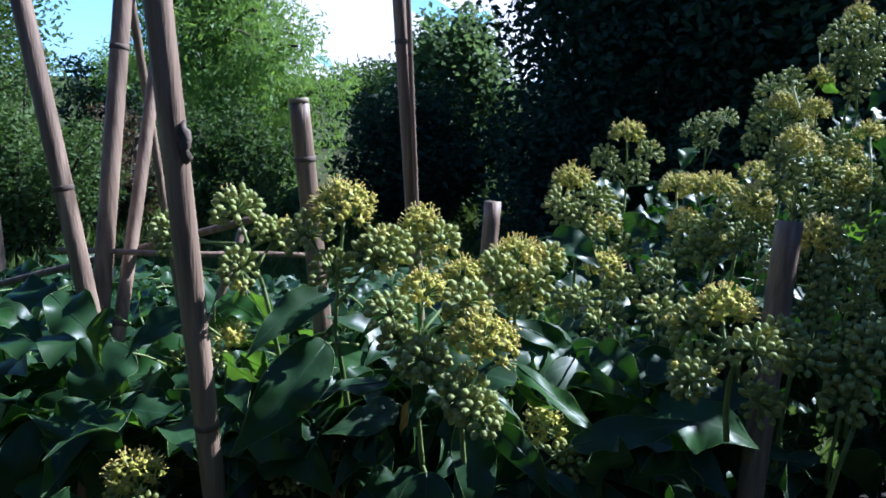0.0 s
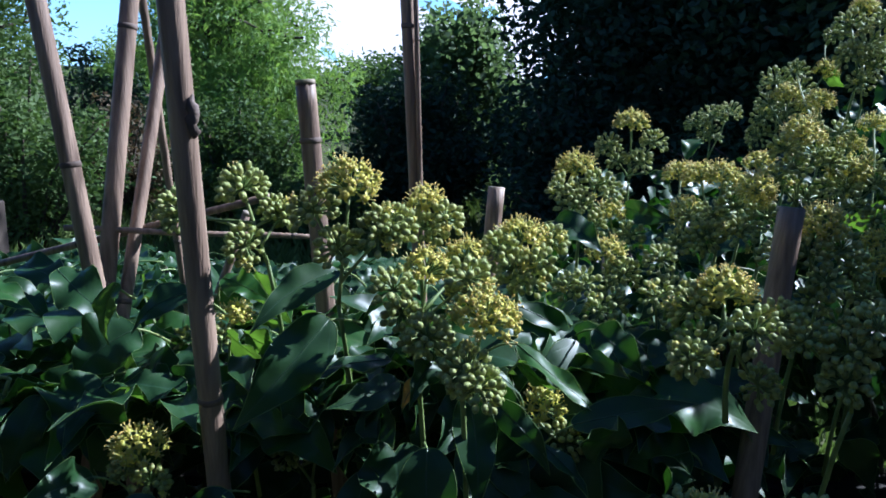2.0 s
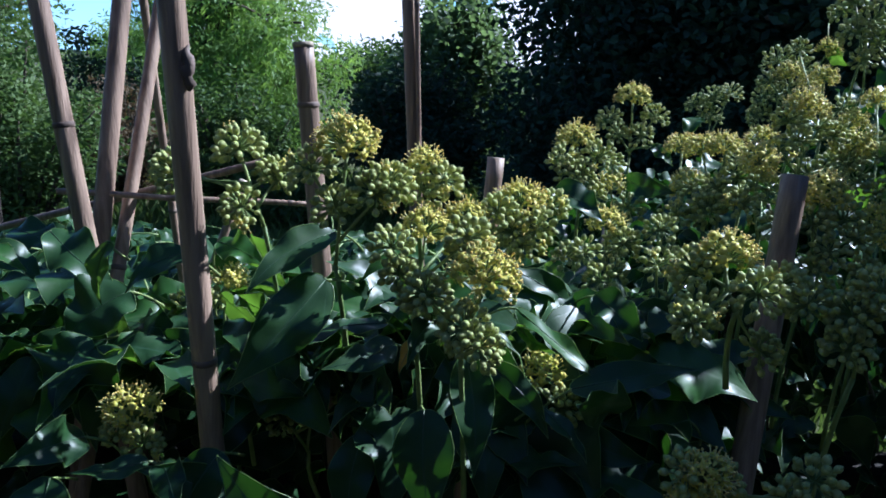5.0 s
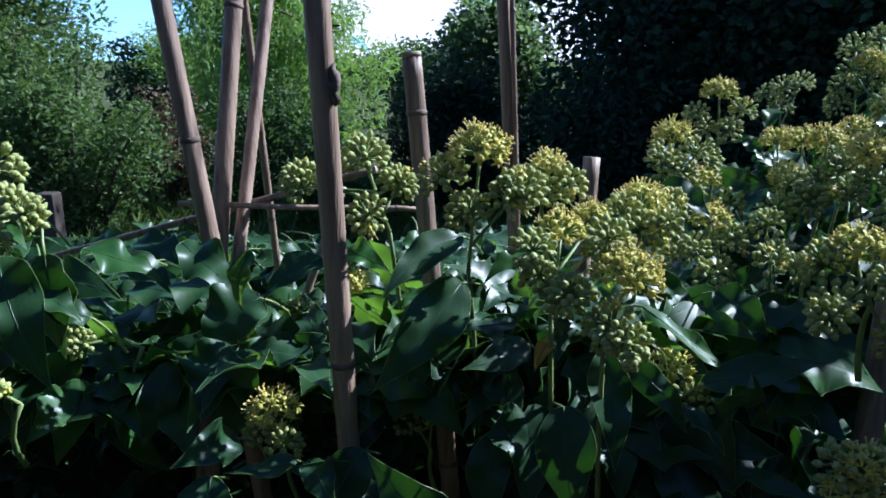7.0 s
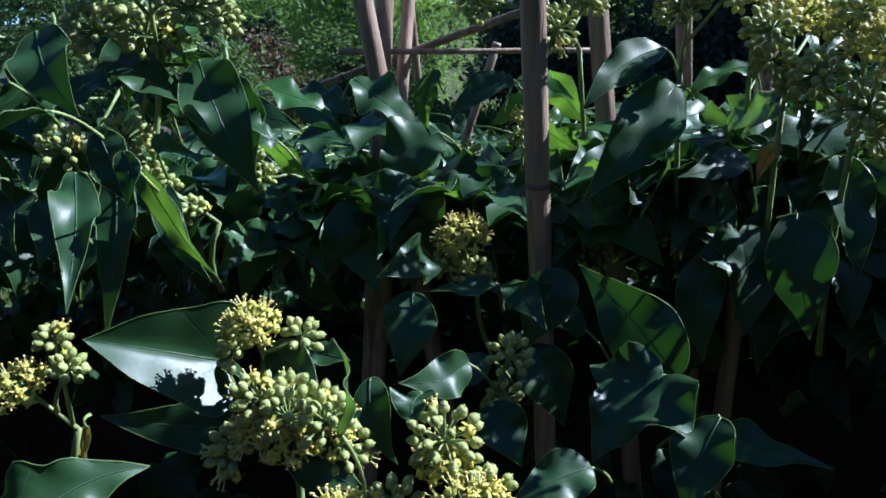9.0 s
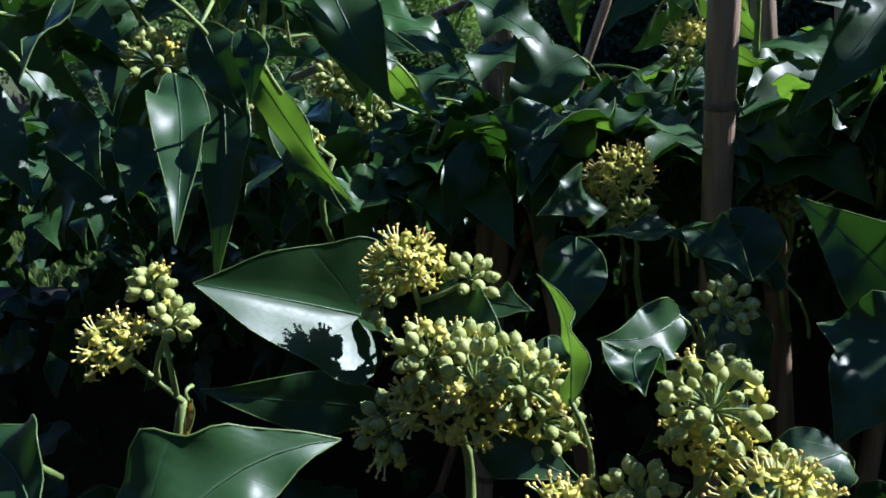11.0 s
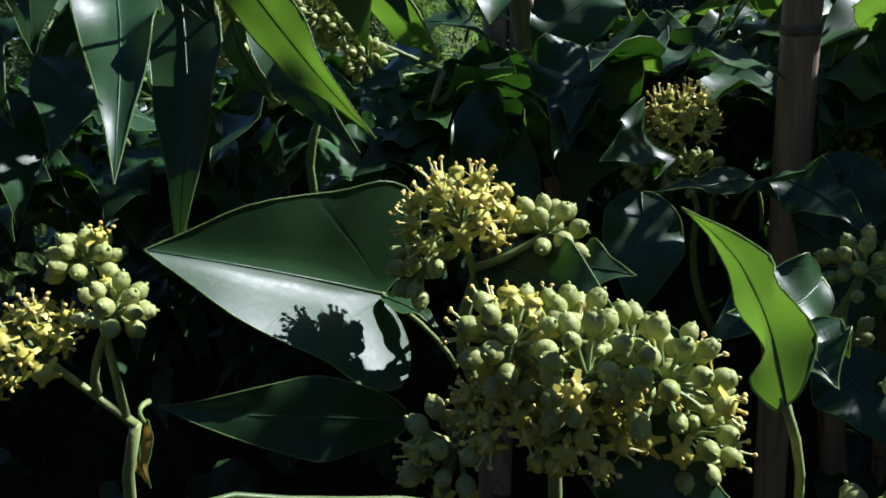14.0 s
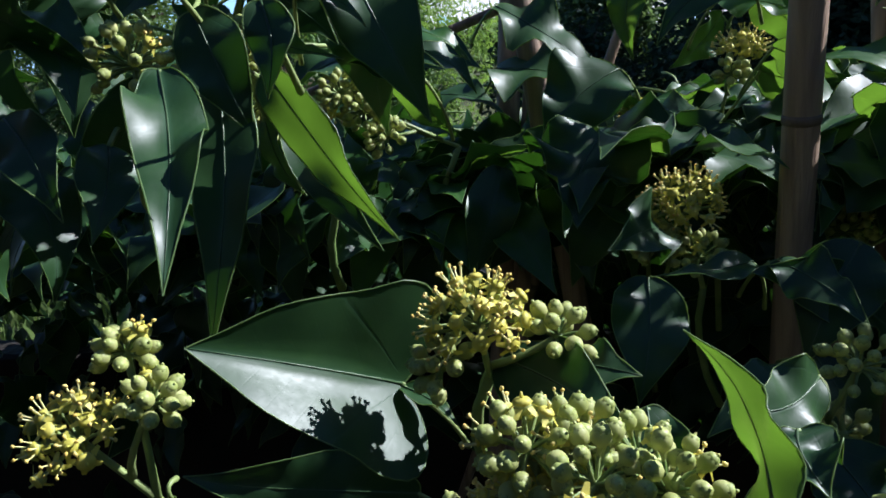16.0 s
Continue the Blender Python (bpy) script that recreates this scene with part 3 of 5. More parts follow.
# grass between the ivy and the trees
rng = random.Random(5)
gs = Shape()
verts, faces = [], []
for _ in range(26000):
    x, y = rng.uniform(-4.5, 2.5), 1.3 + 7.5 * rng.random() ** 1.3
    h, a, b = rng.uniform(0.06, 0.22), rng.uniform(0, 6.28), rng.uniform(0, 6.28)
    w, p = 0.006, Vector((x, y, hills(x, y) - 0.005))
    s = Vector((math.cos(a), math.sin(a), 0)) * w
    lean = Vector((math.cos(b), math.sin(b), 0)) * h * 0.5
    k = len(verts)
    verts += [p - s, p + s, p + lean * 0.4 + Vector((0, 0, h * 0.65)) + s * 0.6, p + lean + Vector((0, 0, h))]
    faces.append((k, k + 1, k + 2, k + 3))
gs.add(verts, faces)
tagged(part("grass", gs, GRASS, smooth=False), "rough tall grass between ivy and trees", "grass", "", "stuff")


# ---- fence behind, half hidden ----
def box(shape, lo, hi, slot=0):
    (a, b, c), (d, e, f) = lo, hi
    shape.add([Vector(p) for p in ((a, b, c), (d, b, c), (d, e, c), (a, e, c), (a, b, f), (d, b, f), (d, e, f), (a, e, f))],
              [(0, 3, 2, 1), (4, 5, 6, 7), (0, 1, 5, 4), (1, 2, 6, 5), (2, 3, 7, 6), (3, 0, 4, 7)], None, slot)


def soften(ob, w):
    m = ob.modifiers.new("worn edges", "BEVEL")
    m.width, m.segments, m.limit_method = w, 2, "ANGLE"
    return ob


fence = empty("wooden_fence", (-4.2, 5.9, 0), "low weathered wooden rail fence behind the plants", "fence")
for i in range(3):
    s = Shape()
    box(s, (-1.0 + i * 1.0 - 0.04, -0.04, -0.05), (-1.0 + i * 1.0 + 0.04, 0.04, 0.62))
    soften(part("post", s, FENCE, fence, "", False), 0.008)
s = Shape()
box(s, (-1.4, -0.075, 0.46), (1.15, -0.047, 0.55))
soften(part("rail", s, FENCE, fence, "", False), 0.006)
s = Shape()
box(s, (-0.04, -0.04, -0.05), (0.04, 0.04, 0.74))
tagged(soften(part("wooden_post", s, FENCE, None, "", False, Matrix.Translation((-1.86, 3.1, 0))), 0.008), "short weathered grey wooden post in grass", "post")


# ---- bamboo canes ----
def bamboo_cane(low, high, r, label="weathered brown bamboo cane standing in the ivy", knot=None, seed=1):
    rng = random.Random(seed + int(r * 1e6))
    low, high = Vector(low), Vector(high)
    e = empty("bamboo_cane", low, label, "cane", "bamboo canes")
    d = high - low
    n = max(8, int(d.length / 0.02))
    phase, step = rng.uniform(0, 0.2), 0.30
    s = Shape()
    pts, rad = [], []
    side = frame_of(d)[0]
    for i in range(n + 1):
        f = i / n
        pts.append(d * f + side * 0.003 * math.sin(f * 9 + phase * 20))
        rad.append(r * (1.05 - 0.10 * f))
    tube(s, pts, rad, 14, 0, True)
    part("shaft", s, CANE, e)
    k = phase
    while k < d.length - 0.02:
        p, q = d.normalized() * (k - 0.0022), d.normalized() * (k + 0.0022)
        off = side * 0.003 * math.sin(k / d.length * 9 + phase * 20)
        ring = Shape()
        tube(ring, [p + off, (p + q) / 2 + off - d.normalized() * 0.0008, (p + q) / 2 + off + d.normalized() * 0.0008, q + off], [r * 1.0, r * 1.06, r * 1.06, r * 1.0], 14)
        part("node", ring, CANE_NODE, e)
        k += step * rng.uniform(0.85, 1.15)
    cut = Shape()
    a = d + d.normalized() * 0.0005
    tube(cut, [a - d.normalized() * 0.004, a, a, a - d.normalized() * 0.003], [r * 0.955, r * 0.955, r * 0.5, r * 0.45], 14, 0, True)
    part("cut_end", cut, CANE_END, e, "pale hollow cut end")
    if knot:
        kn = Shape()
        c = Vector(knot) - low
        way = [c + Vector((0.0012 * math.sin(k * 1.9), -0.001, 0.0035 * (k - 3))) for k in range(8)]
        tube(kn, way, [0.0008, 0.0034, 0.0026, 0.0040, 0.0028, 0.0038, 0.0022, 0.0007], 9)
        part("side_bud", kn, CANE_NODE, e, "broken rough side shoot")
    return e


# ---- plain unseen walls, added behind and beside the camera to cut sky light ----
# open blue sky low over the garden, far beyond the trees
SKY, hn, hk = material("clear blue sky")
hem, hou, hco, hsp = hn.new("ShaderNodeEmission"), hn.new("ShaderNodeOutputMaterial"), hn.new("ShaderNodeTexCoord"), hn.new("ShaderNodeSeparateXYZ")
hcr = ramp(hn, ((0.0, (0.40, 0.62, 0.78)), (1.0, (0.10, 0.36, 0.68))))
hmr = hn.new("ShaderNodeMapRange")
hmr.inputs["From Max"].default_value = 130.0
hk.new(hco.outputs["Object"], hsp.inputs[0])
hk.new(hsp.outputs["Z"], hmr.inputs["Value"])
hk.new(hmr.outputs[0], hcr.inputs[0])
hk.new(hcr.outputs[0], hem.inputs[0])
hk.new(hem.outputs[0], hou.inputs[0])
hem.inputs[1].default_value = 0.95
arc = Shape()
arc.add([Vector((520 * math.sin(radians(a)), 520 * math.cos(radians(a)), z)) for a in range(-60, 41, 5) for z in (-5.0, 60.0, 150.0)],
        [(3 * k + j, 3 * k + j + 1, 3 * k + j + 4, 3 * k + j + 3) for k in range(20) for j in (0, 1)])
tagged(part("backdrop", arc, SKY), "clear blue sky low over the garden", "sky", "", "structure")

# a bank of bright cloud, far beyond the trees
CLOUD, cn, ck = material("sunlit cloud")
cem, cou, cno, cco = cn.new("ShaderNodeEmission"), cn.new("ShaderNodeOutputMaterial"), cn.new("ShaderNodeTexNoise"), cn.new("ShaderNodeTexCoord")
cno.inputs["Scale"].default_value, cno.inputs["Detail"].default_value = 0.02, 5
ccr = ramp(cn, ((0.3, (0.66, 0.66, 0.73)), (0.7, (0.86, 0.81, 0.83))))
ck.new(cco.outputs["Object"], cno.inputs["Vector"])
ck.new(cno.outputs["Fac"], ccr.inputs[0])
ck.new(ccr.outputs[0], cem.inputs[0])
ck.new(cem.outputs[0], cou.inputs[0])
cem.inputs[1].default_value = 0.9
cloud, crng = Shape(), random.Random(5)
for k in range(90):
    blob(cloud, (crng.uniform(-168, 230), crng.uniform(-20, 20), crng.uniform(-40, 110)), crng.uniform(18, 36), 9, 14, 0.8)
tagged(part("backdrop", cloud, CLOUD, place=Matrix.Translation((69.4, 414.5, 25.6))), "bank of bright white cloud in the sky", "cloud", "", "structure")
# the north one stands hidden in the ivy, added to darken its hollow
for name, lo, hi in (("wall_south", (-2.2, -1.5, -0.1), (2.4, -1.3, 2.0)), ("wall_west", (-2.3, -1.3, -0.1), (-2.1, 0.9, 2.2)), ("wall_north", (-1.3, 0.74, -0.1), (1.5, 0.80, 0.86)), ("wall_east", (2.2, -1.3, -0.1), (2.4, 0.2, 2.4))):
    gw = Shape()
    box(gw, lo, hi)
    tagged(soften(part(name, gw, BLOCKER, smooth=False), 0.01), "plain near-black unseen wall, added to block light", "wall", "", "structure")

bamboo_cane((-0.127, 0.529, 0.000), (-0.156, 0.370, 1.800), 0.0078, "tall brown bamboo cane with a rough side bud", knot=(-0.140, 0.411, 1.279))
bamboo_cane((0.003, 0.531, 0.000), (-0.1095, 0.599, 1.300), 0.0085, "short cut-off bamboo cane with a node ring", seed=5)
bamboo_cane((0.057, 0.643, 0.000), (-0.060, 0.716, 1.780), 0.0065, "tall slender bamboo cane with a split side", seed=3)
bamboo_cane((0.038, 0.654, 0.000), (-0.040, 0.700, 1.700), 0.0025, "thin split bamboo stick beside a tall cane", seed=4)
bamboo_cane((-0.020, 0.600, 0.000), (0.055, 0.692, 1.204), 0.0085, "short cut-off bamboo cane standing among flowers", seed=6)
bamboo_cane((0.140, 0.330, 0.000), (0.255, 0.519, 1.220), 0.0100, "thick short bamboo cane with pale cut top", seed=7)
bamboo_cane((-0.100, 0.504, 0.000), (-0.360, 0.567, 1.800), 0.0075, "leaning weathered bamboo cane of a wigwam", seed=8)
bamboo_cane((-0.355, 0.370, 0.000), (-0.233, 0.729, 1.800), 0.0078, "leaning weathered bamboo cane of a wigwam", seed=9)
bamboo_cane((-0.345, 0.186, 0.000), (-0.217, 0.852, 1.800), 0.0058, "leaning weathered bamboo cane of a wigwam", seed=10)
bamboo_cane((-0.274, 1.054, 0.000), (-0.275, 0.590, 1.800), 0.0040, "leaning weathered bamboo cane of a wigwam", seed=11)
bamboo_cane((-0.622, 0.701, 0.000), (-0.188, 0.714, 1.170), 0.0044, "thin leaning bamboo stick half hidden by leaves", seed=14)
bamboo_cane((-0.640, 0.742, 1.052), (-0.140, 0.590, 1.206), 0.0034, "thin bamboo cane lying across the wigwam", seed=12)
bamboo_cane((-0.310, 0.594, 1.175), (-0.100, 0.624, 1.166), 0.0024, "thin bamboo cane lying across the wigwam", seed=13)



# ---- flowering shoots ----
ivy_spray((-0.052, 0.475, 1.025), (-0.062, 0.435, 1.165), [((-0.055, 0.436, 1.246), 0.0170, True), ((-0.079, 0.442, 1.227), 0.0145, False), ((-0.029, 0.432, 1.221), 0.0145, False), ((-0.064, 0.434, 1.205), 0.0135, False), ((-0.035, 0.426, 1.216), 0.0135, False)])
ivy_spray((-0.108, 0.530, 1.035), (-0.118, 0.490, 1.175), [((-0.136, 0.494, 1.233), 0.0160, False), ((-0.135, 0.481, 1.191), 0.0135, False), ((-0.186, 0.503, 1.215), 0.0135, False), ((-0.112, 0.509, 1.211), 0.0135, False), ((-0.111, 0.508, 1.209), 0.0110, False), ((-0.183, 0.498, 1.208), 0.0120, False)])
ivy_spray((-0.003, 0.513, 1.056), (-0.013, 0.473, 1.196), [((-0.009, 0.479, 1.227), 0.0115, True), ((0.006, 0.467, 1.218), 0.0110, False), ((-0.021, 0.486, 1.210), 0.0120, False), ((-0.004, 0.475, 1.207), 0.0110, False)], True)
ivy_spray((-0.002, 0.445, 1.005), (-0.012, 0.405, 1.145), [((-0.006, 0.418, 1.198), 0.0140, True), ((0.020, 0.460, 1.195), 0.0130, True), ((0.019, 0.400, 1.188), 0.0125, False), ((-0.006, 0.388, 1.164), 0.0130, False), ((-0.026, 0.390, 1.192), 0.0120, False), ((0.019, 0.391, 1.199), 0.0120, False), ((-0.022, 0.396, 1.175), 0.0100, False)])
ivy_spray((0.025, 0.415, 0.995), (0.015, 0.375, 1.135), [((0.027, 0.373, 1.184), 0.0165, True), ((0.015, 0.360, 1.155), 0.0135, False), ((0.030, 0.378, 1.137), 0.0120, False), ((-0.007, 0.374, 1.170), 0.0120, False), ((0.024, 0.349, 1.150), 0.0110, False)])
ivy_spray((0.065, 0.520, 1.010), (0.055, 0.480, 1.150), [((0.056, 0.484, 1.205), 0.0150, True), ((0.059, 0.469, 1.178), 0.0130, False), ((0.038, 0.462, 1.199), 0.0120, False), ((0.063, 0.450, 1.193), 0.0120, False), ((0.049, 0.450, 1.189), 0.0130, False), ((0.080, 0.493, 1.200), 0.0110, False)])
ivy_spray((0.158, 0.645, 0.980), (0.148, 0.605, 1.120), [((0.143, 0.605, 1.168), 0.0140, True), ((0.158, 0.591, 1.153), 0.0130, False), ((0.150, 0.593, 1.125), 0.0125, False), ((0.118, 0.563, 1.150), 0.0120, False), ((0.129, 0.548, 1.131), 0.0120, False), ((0.104, 0.562, 1.147), 0.0110, False)], True)
ivy_spray((0.145, 0.725, 1.025), (0.135, 0.685, 1.165), [((0.129, 0.690, 1.230), 0.0160, True), ((0.119, 0.652, 1.204), 0.0140, False), ((0.145, 0.659, 1.217), 0.0140, False), ((0.112, 0.659, 1.212), 0.0130, False), ((0.128, 0.645, 1.199), 0.0130, False), ((0.163, 0.677, 1.207), 0.0120, False)], True)
ivy_spray((0.188, 0.745, 0.995), (0.178, 0.705, 1.135), [((0.167, 0.704, 1.184), 0.0130, True), ((0.177, 0.659, 1.170), 0.0130, False), ((0.143, 0.661, 1.178), 0.0110, False), ((0.164, 0.642, 1.140), 0.0120, False)], True)
ivy_spray((0.222, 0.855, 1.055), (0.212, 0.815, 1.195), [((0.211, 0.819, 1.266), 0.0160, True), ((0.186, 0.820, 1.238), 0.0140, False), ((0.236, 0.809, 1.245), 0.0135, False), ((0.219, 0.793, 1.224), 0.0135, False), ((0.194, 0.804, 1.224), 0.0120, False)], True)
ivy_spray((0.265, 0.690, 1.020), (0.255, 0.650, 1.160), [((0.252, 0.644, 1.231), 0.0140, True), ((0.244, 0.680, 1.226), 0.0150, True), ((0.262, 0.594, 1.226), 0.0140, True), ((0.231, 0.680, 1.192), 0.0140, True), ((0.228, 0.630, 1.174), 0.0140, False), ((0.259, 0.625, 1.206), 0.0140, False), ((0.243, 0.632, 1.195), 0.0130, False), ((0.232, 0.618, 1.177), 0.0130, False), ((0.256, 0.600, 1.187), 0.0130, False)], True)
ivy_spray((0.345, 0.715, 1.050), (0.335, 0.675, 1.190), [((0.330, 0.672, 1.268), 0.0160, True), ((0.351, 0.682, 1.248), 0.0150, False), ((0.313, 0.665, 1.254), 0.0140, False), ((0.321, 0.661, 1.237), 0.0140, False), ((0.362, 0.672, 1.241), 0.0130, False), ((0.301, 0.649, 1.228), 0.0130, False)], True)
ivy_spray((0.395, 0.730, 1.030), (0.385, 0.690, 1.170), [((0.386, 0.686, 1.234), 0.0170, True), ((0.378, 0.676, 1.217), 0.0140, False), ((0.410, 0.677, 1.223), 0.0140, False), ((0.383, 0.663, 1.201), 0.0130, False)], True)
ivy_spray((0.475, 1.320, 1.030), (0.465, 1.280, 1.170), [((0.470, 1.289, 1.255), 0.0220, False), ((0.444, 1.296, 1.242), 0.0190, False), ((0.499, 1.290, 1.262), 0.0190, False), ((0.469, 1.292, 1.223), 0.0200, False)], True)
ivy_spray((0.510, 1.140, 1.060), (0.500, 1.100, 1.200), [((0.491, 1.107, 1.316), 0.0220, False), ((0.528, 1.104, 1.304), 0.0220, False), ((0.508, 1.097, 1.272), 0.0220, False), ((0.475, 1.096, 1.263), 0.0200, False), ((0.535, 1.088, 1.280), 0.0180, True), ((0.513, 1.007, 1.330), 0.0140, True), ((0.463, 1.089, 1.235), 0.0180, False)], True)
ivy_spray((0.509, 0.942, 1.177), (0.499, 0.902, 1.317), [((0.488, 0.917, 1.383), 0.0180, False), ((0.512, 0.912, 1.360), 0.0180, False), ((0.485, 0.909, 1.347), 0.0170, False), ((0.532, 0.918, 1.387), 0.0170, False), ((0.522, 0.906, 1.334), 0.0160, False)], True)
ivy_spray((0.300, 0.585, 0.990), (0.290, 0.545, 1.130), [((0.288, 0.538, 1.209), 0.0165, True), ((0.278, 0.528, 1.188), 0.0140, False), ((0.303, 0.528, 1.192), 0.0140, False), ((0.250, 0.528, 1.185), 0.0120, False), ((0.294, 0.523, 1.165), 0.0130, False), ((0.319, 0.535, 1.175), 0.0130, False), ((0.287, 0.529, 1.150), 0.0120, False)], True)
ivy_spray((0.183, 0.417, 1.099), (0.177, 0.404, 1.153), [((0.176, 0.428, 1.186), 0.0165, True), ((0.157, 0.431, 1.175), 0.0145, False), ((0.153, 0.406, 1.153), 0.0145, False), ((0.181, 0.384, 1.173), 0.0140, False), ((0.204, 0.417, 1.126), 0.0120, False), ((0.205, 0.403, 1.175), 0.0120, False), ((0.144, 0.389, 1.152), 0.0110, False)])
ivy_spray((0.255, 0.430, 0.980), (0.245, 0.390, 1.120), [((0.231, 0.379, 1.166), 0.0135, False), ((0.231, 0.379, 1.145), 0.0125, False), ((0.243, 0.373, 1.182), 0.0130, False), ((0.210, 0.391, 1.167), 0.0120, False)])
ivy_spray((0.040, 0.470, 1.000), (0.060, 0.440, 1.080), [((0.071, 0.430, 1.105), 0.0125, True), ((0.086, 0.423, 1.081), 0.0125, False), ((0.069, 0.440, 1.049), 0.0115, False)])
ivy_spray((0.195, 0.605, 0.930), (0.185, 0.565, 1.070), [((0.187, 0.566, 1.145), 0.0145, False), ((0.180, 0.560, 1.110), 0.0115, False), ((0.186, 0.520, 1.147), 0.0120, False), ((0.164, 0.522, 1.153), 0.0120, False)], True)
ivy_spray((-0.170, 0.460, 0.950), (-0.185, 0.430, 1.025), [((-0.194, 0.434, 1.069), 0.0155, True), ((-0.186, 0.431, 1.044), 0.0115, False), ((-0.206, 0.438, 1.048), 0.0100, False)])
ivy_spray((-0.180, 0.655, 0.860), (-0.190, 0.615, 1.000), [((-0.198, 0.618, 1.070), 0.0120, True), ((-0.205, 0.616, 1.043), 0.0120, False), ((-0.200, 0.555, 1.097), 0.0100, False)], True)
ivy_spray((-0.080, 0.530, 0.930), (-0.090, 0.500, 1.000), [((-0.106, 0.486, 1.038), 0.0130, False), ((-0.085, 0.504, 1.064), 0.0120, False), ((-0.053, 0.486, 1.054), 0.0130, False)])
ivy_spray((0.225, 0.683, 0.979), (0.215, 0.643, 1.119), [((0.232, 0.701, 1.224), 0.0130, True), ((0.209, 0.627, 1.170), 0.0126, False), ((0.184, 0.586, 1.165), 0.0123, False)], True)
ivy_spray((0.289, 0.655, 1.011), (0.279, 0.615, 1.151), [((0.280, 0.636, 1.214), 0.0126, True), ((0.248, 0.610, 1.187), 0.0124, False), ((0.282, 0.570, 1.191), 0.0121, False)], True)
ivy_spray((0.466, 0.923, 1.074), (0.456, 0.883, 1.214), [((0.430, 0.847, 1.293), 0.0139, True), ((0.426, 0.788, 1.261), 0.0136, False), ((0.472, 1.007, 1.327), 0.0149, False)], True)
ivy_spray((0.439, 0.754, 1.005), (0.429, 0.714, 1.145), [((0.462, 0.790, 1.272), 0.0136, True), ((0.394, 0.697, 1.220), 0.0130, False), ((0.396, 0.650, 1.192), 0.0127, False)], True)
ivy_spray((0.378, 0.618, 1.001), (0.368, 0.578, 1.141), [((0.356, 0.564, 1.173), 0.0121, True)], True)
ivy_spray((0.467, 0.998, 1.069), (0.457, 0.958, 1.209), [((0.452, 0.981, 1.298), 0.0153, True), ((0.435, 0.999, 1.286), 0.0155, False), ((0.470, 0.941, 1.261), 0.0151, False), ((0.429, 0.888, 1.250), 0.0147, False)], True)
ivy_spray((0.434, 0.801, 1.023), (0.424, 0.761, 1.163), [((0.449, 0.805, 1.248), 0.0140, True), ((0.459, 0.781, 1.230), 0.0139, False), ((0.396, 0.736, 1.211), 0.0135, False), ((0.351, 0.694, 1.203), 0.0132, False)], True)
ivy_spray((0.302, 0.735, 1.015), (0.292, 0.695, 1.155), [((0.334, 0.762, 1.230), 0.0137, True), ((0.286, 0.697, 1.213), 0.0132, False), ((0.290, 0.632, 1.195), 0.0126, False), ((0.227, 0.652, 1.191), 0.0128, False)], True)
ivy_spray((0.541, 0.984, 1.139), (0.531, 0.944, 1.279), [((0.533, 0.973, 1.408), 0.0151, True), ((0.498, 0.966, 1.372), 0.0151, False), ((0.541, 0.931, 1.358), 0.0149, False), ((0.502, 0.902, 1.314), 0.0147, False)], True)
ivy_spray((0.368, 0.620, 0.950), (0.358, 0.580, 1.090), [((0.389, 0.626, 1.177), 0.0126, True), ((0.343, 0.558, 1.144), 0.0120, False), ((0.310, 0.535, 1.130), 0.0118, False)], True)
ivy_spray((-0.269, 0.295, 1.008), (-0.268, 0.273, 1.057), [((-0.270, 0.268, 1.079), 0.0125, True), ((-0.248, 0.274, 1.070), 0.0085, False), ((-0.282, 0.267, 1.064), 0.0078, False)])
ivy_spray((-0.251, 0.249, 0.985), (-0.250, 0.244, 1.022), [((-0.257, 0.234, 1.061), 0.0105, False), ((-0.242, 0.229, 1.056), 0.0120, False), ((-0.226, 0.231, 1.053), 0.0120, False), ((-0.260, 0.234, 1.046), 0.0100, True), ((-0.273, 0.234, 1.034), 0.0110, False), ((-0.246, 0.242, 1.058), 0.0105, False), ((-0.231, 0.241, 1.053), 0.0110, False), ((-0.244, 0.230, 1.042), 0.0110, True), ((-0.221, 0.237, 1.037), 0.0110, False)], mixed=0.16)
ivy_spray((-0.170, 0.338, 0.990), (-0.165, 0.324, 1.015), [((-0.157, 0.320, 1.040), 0.0110, False), ((-0.162, 0.324, 1.011), 0.0085, False)])
ivy_spray((-0.190, 0.248, 0.953), (-0.179, 0.229, 1.016), [((-0.176, 0.216, 1.057), 0.0135, False), ((-0.178, 0.217, 1.045), 0.0100, True), ((-0.157, 0.208, 1.038), 0.0090, False), ((-0.163, 0.187, 1.042), 0.0130, True)])
ivy_spray((-0.212, 0.214, 0.963), (-0.212, 0.199, 1.011), [((-0.213, 0.195, 1.033), 0.0120, True), ((-0.194, 0.209, 1.032), 0.0100, False)])
ivy_spray((-0.380, 0.283, 0.953), (-0.360, 0.258, 1.025), [((-0.377, 0.249, 1.056), 0.0128, True), ((-0.354, 0.253, 1.062), 0.0078, False), ((-0.366, 0.263, 1.072), 0.0076, False)])
ivy_spray((-0.364, 0.369, 1.128), (-0.349, 0.370, 1.196), [((-0.343, 0.366, 1.251), 0.0180, False), ((-0.312, 0.357, 1.243), 0.0140, False), ((-0.365, 0.361, 1.240), 0.0140, False), ((-0.310, 0.339, 1.217), 0.0140, False), ((-0.375, 0.365, 1.256), 0.0150, True), ((-0.375, 0.351, 1.208), 0.0150, False), ((-0.359, 0.371, 1.202), 0.0120, False)])
ivy_spray((-0.395, 0.411, 1.118), (-0.363, 0.396, 1.185), [((-0.333, 0.400, 1.214), 0.0135, False), ((-0.351, 0.382, 1.203), 0.0130, False), ((-0.374, 0.391, 1.208), 0.0125, False), ((-0.319, 0.390, 1.211), 0.0120, False)])
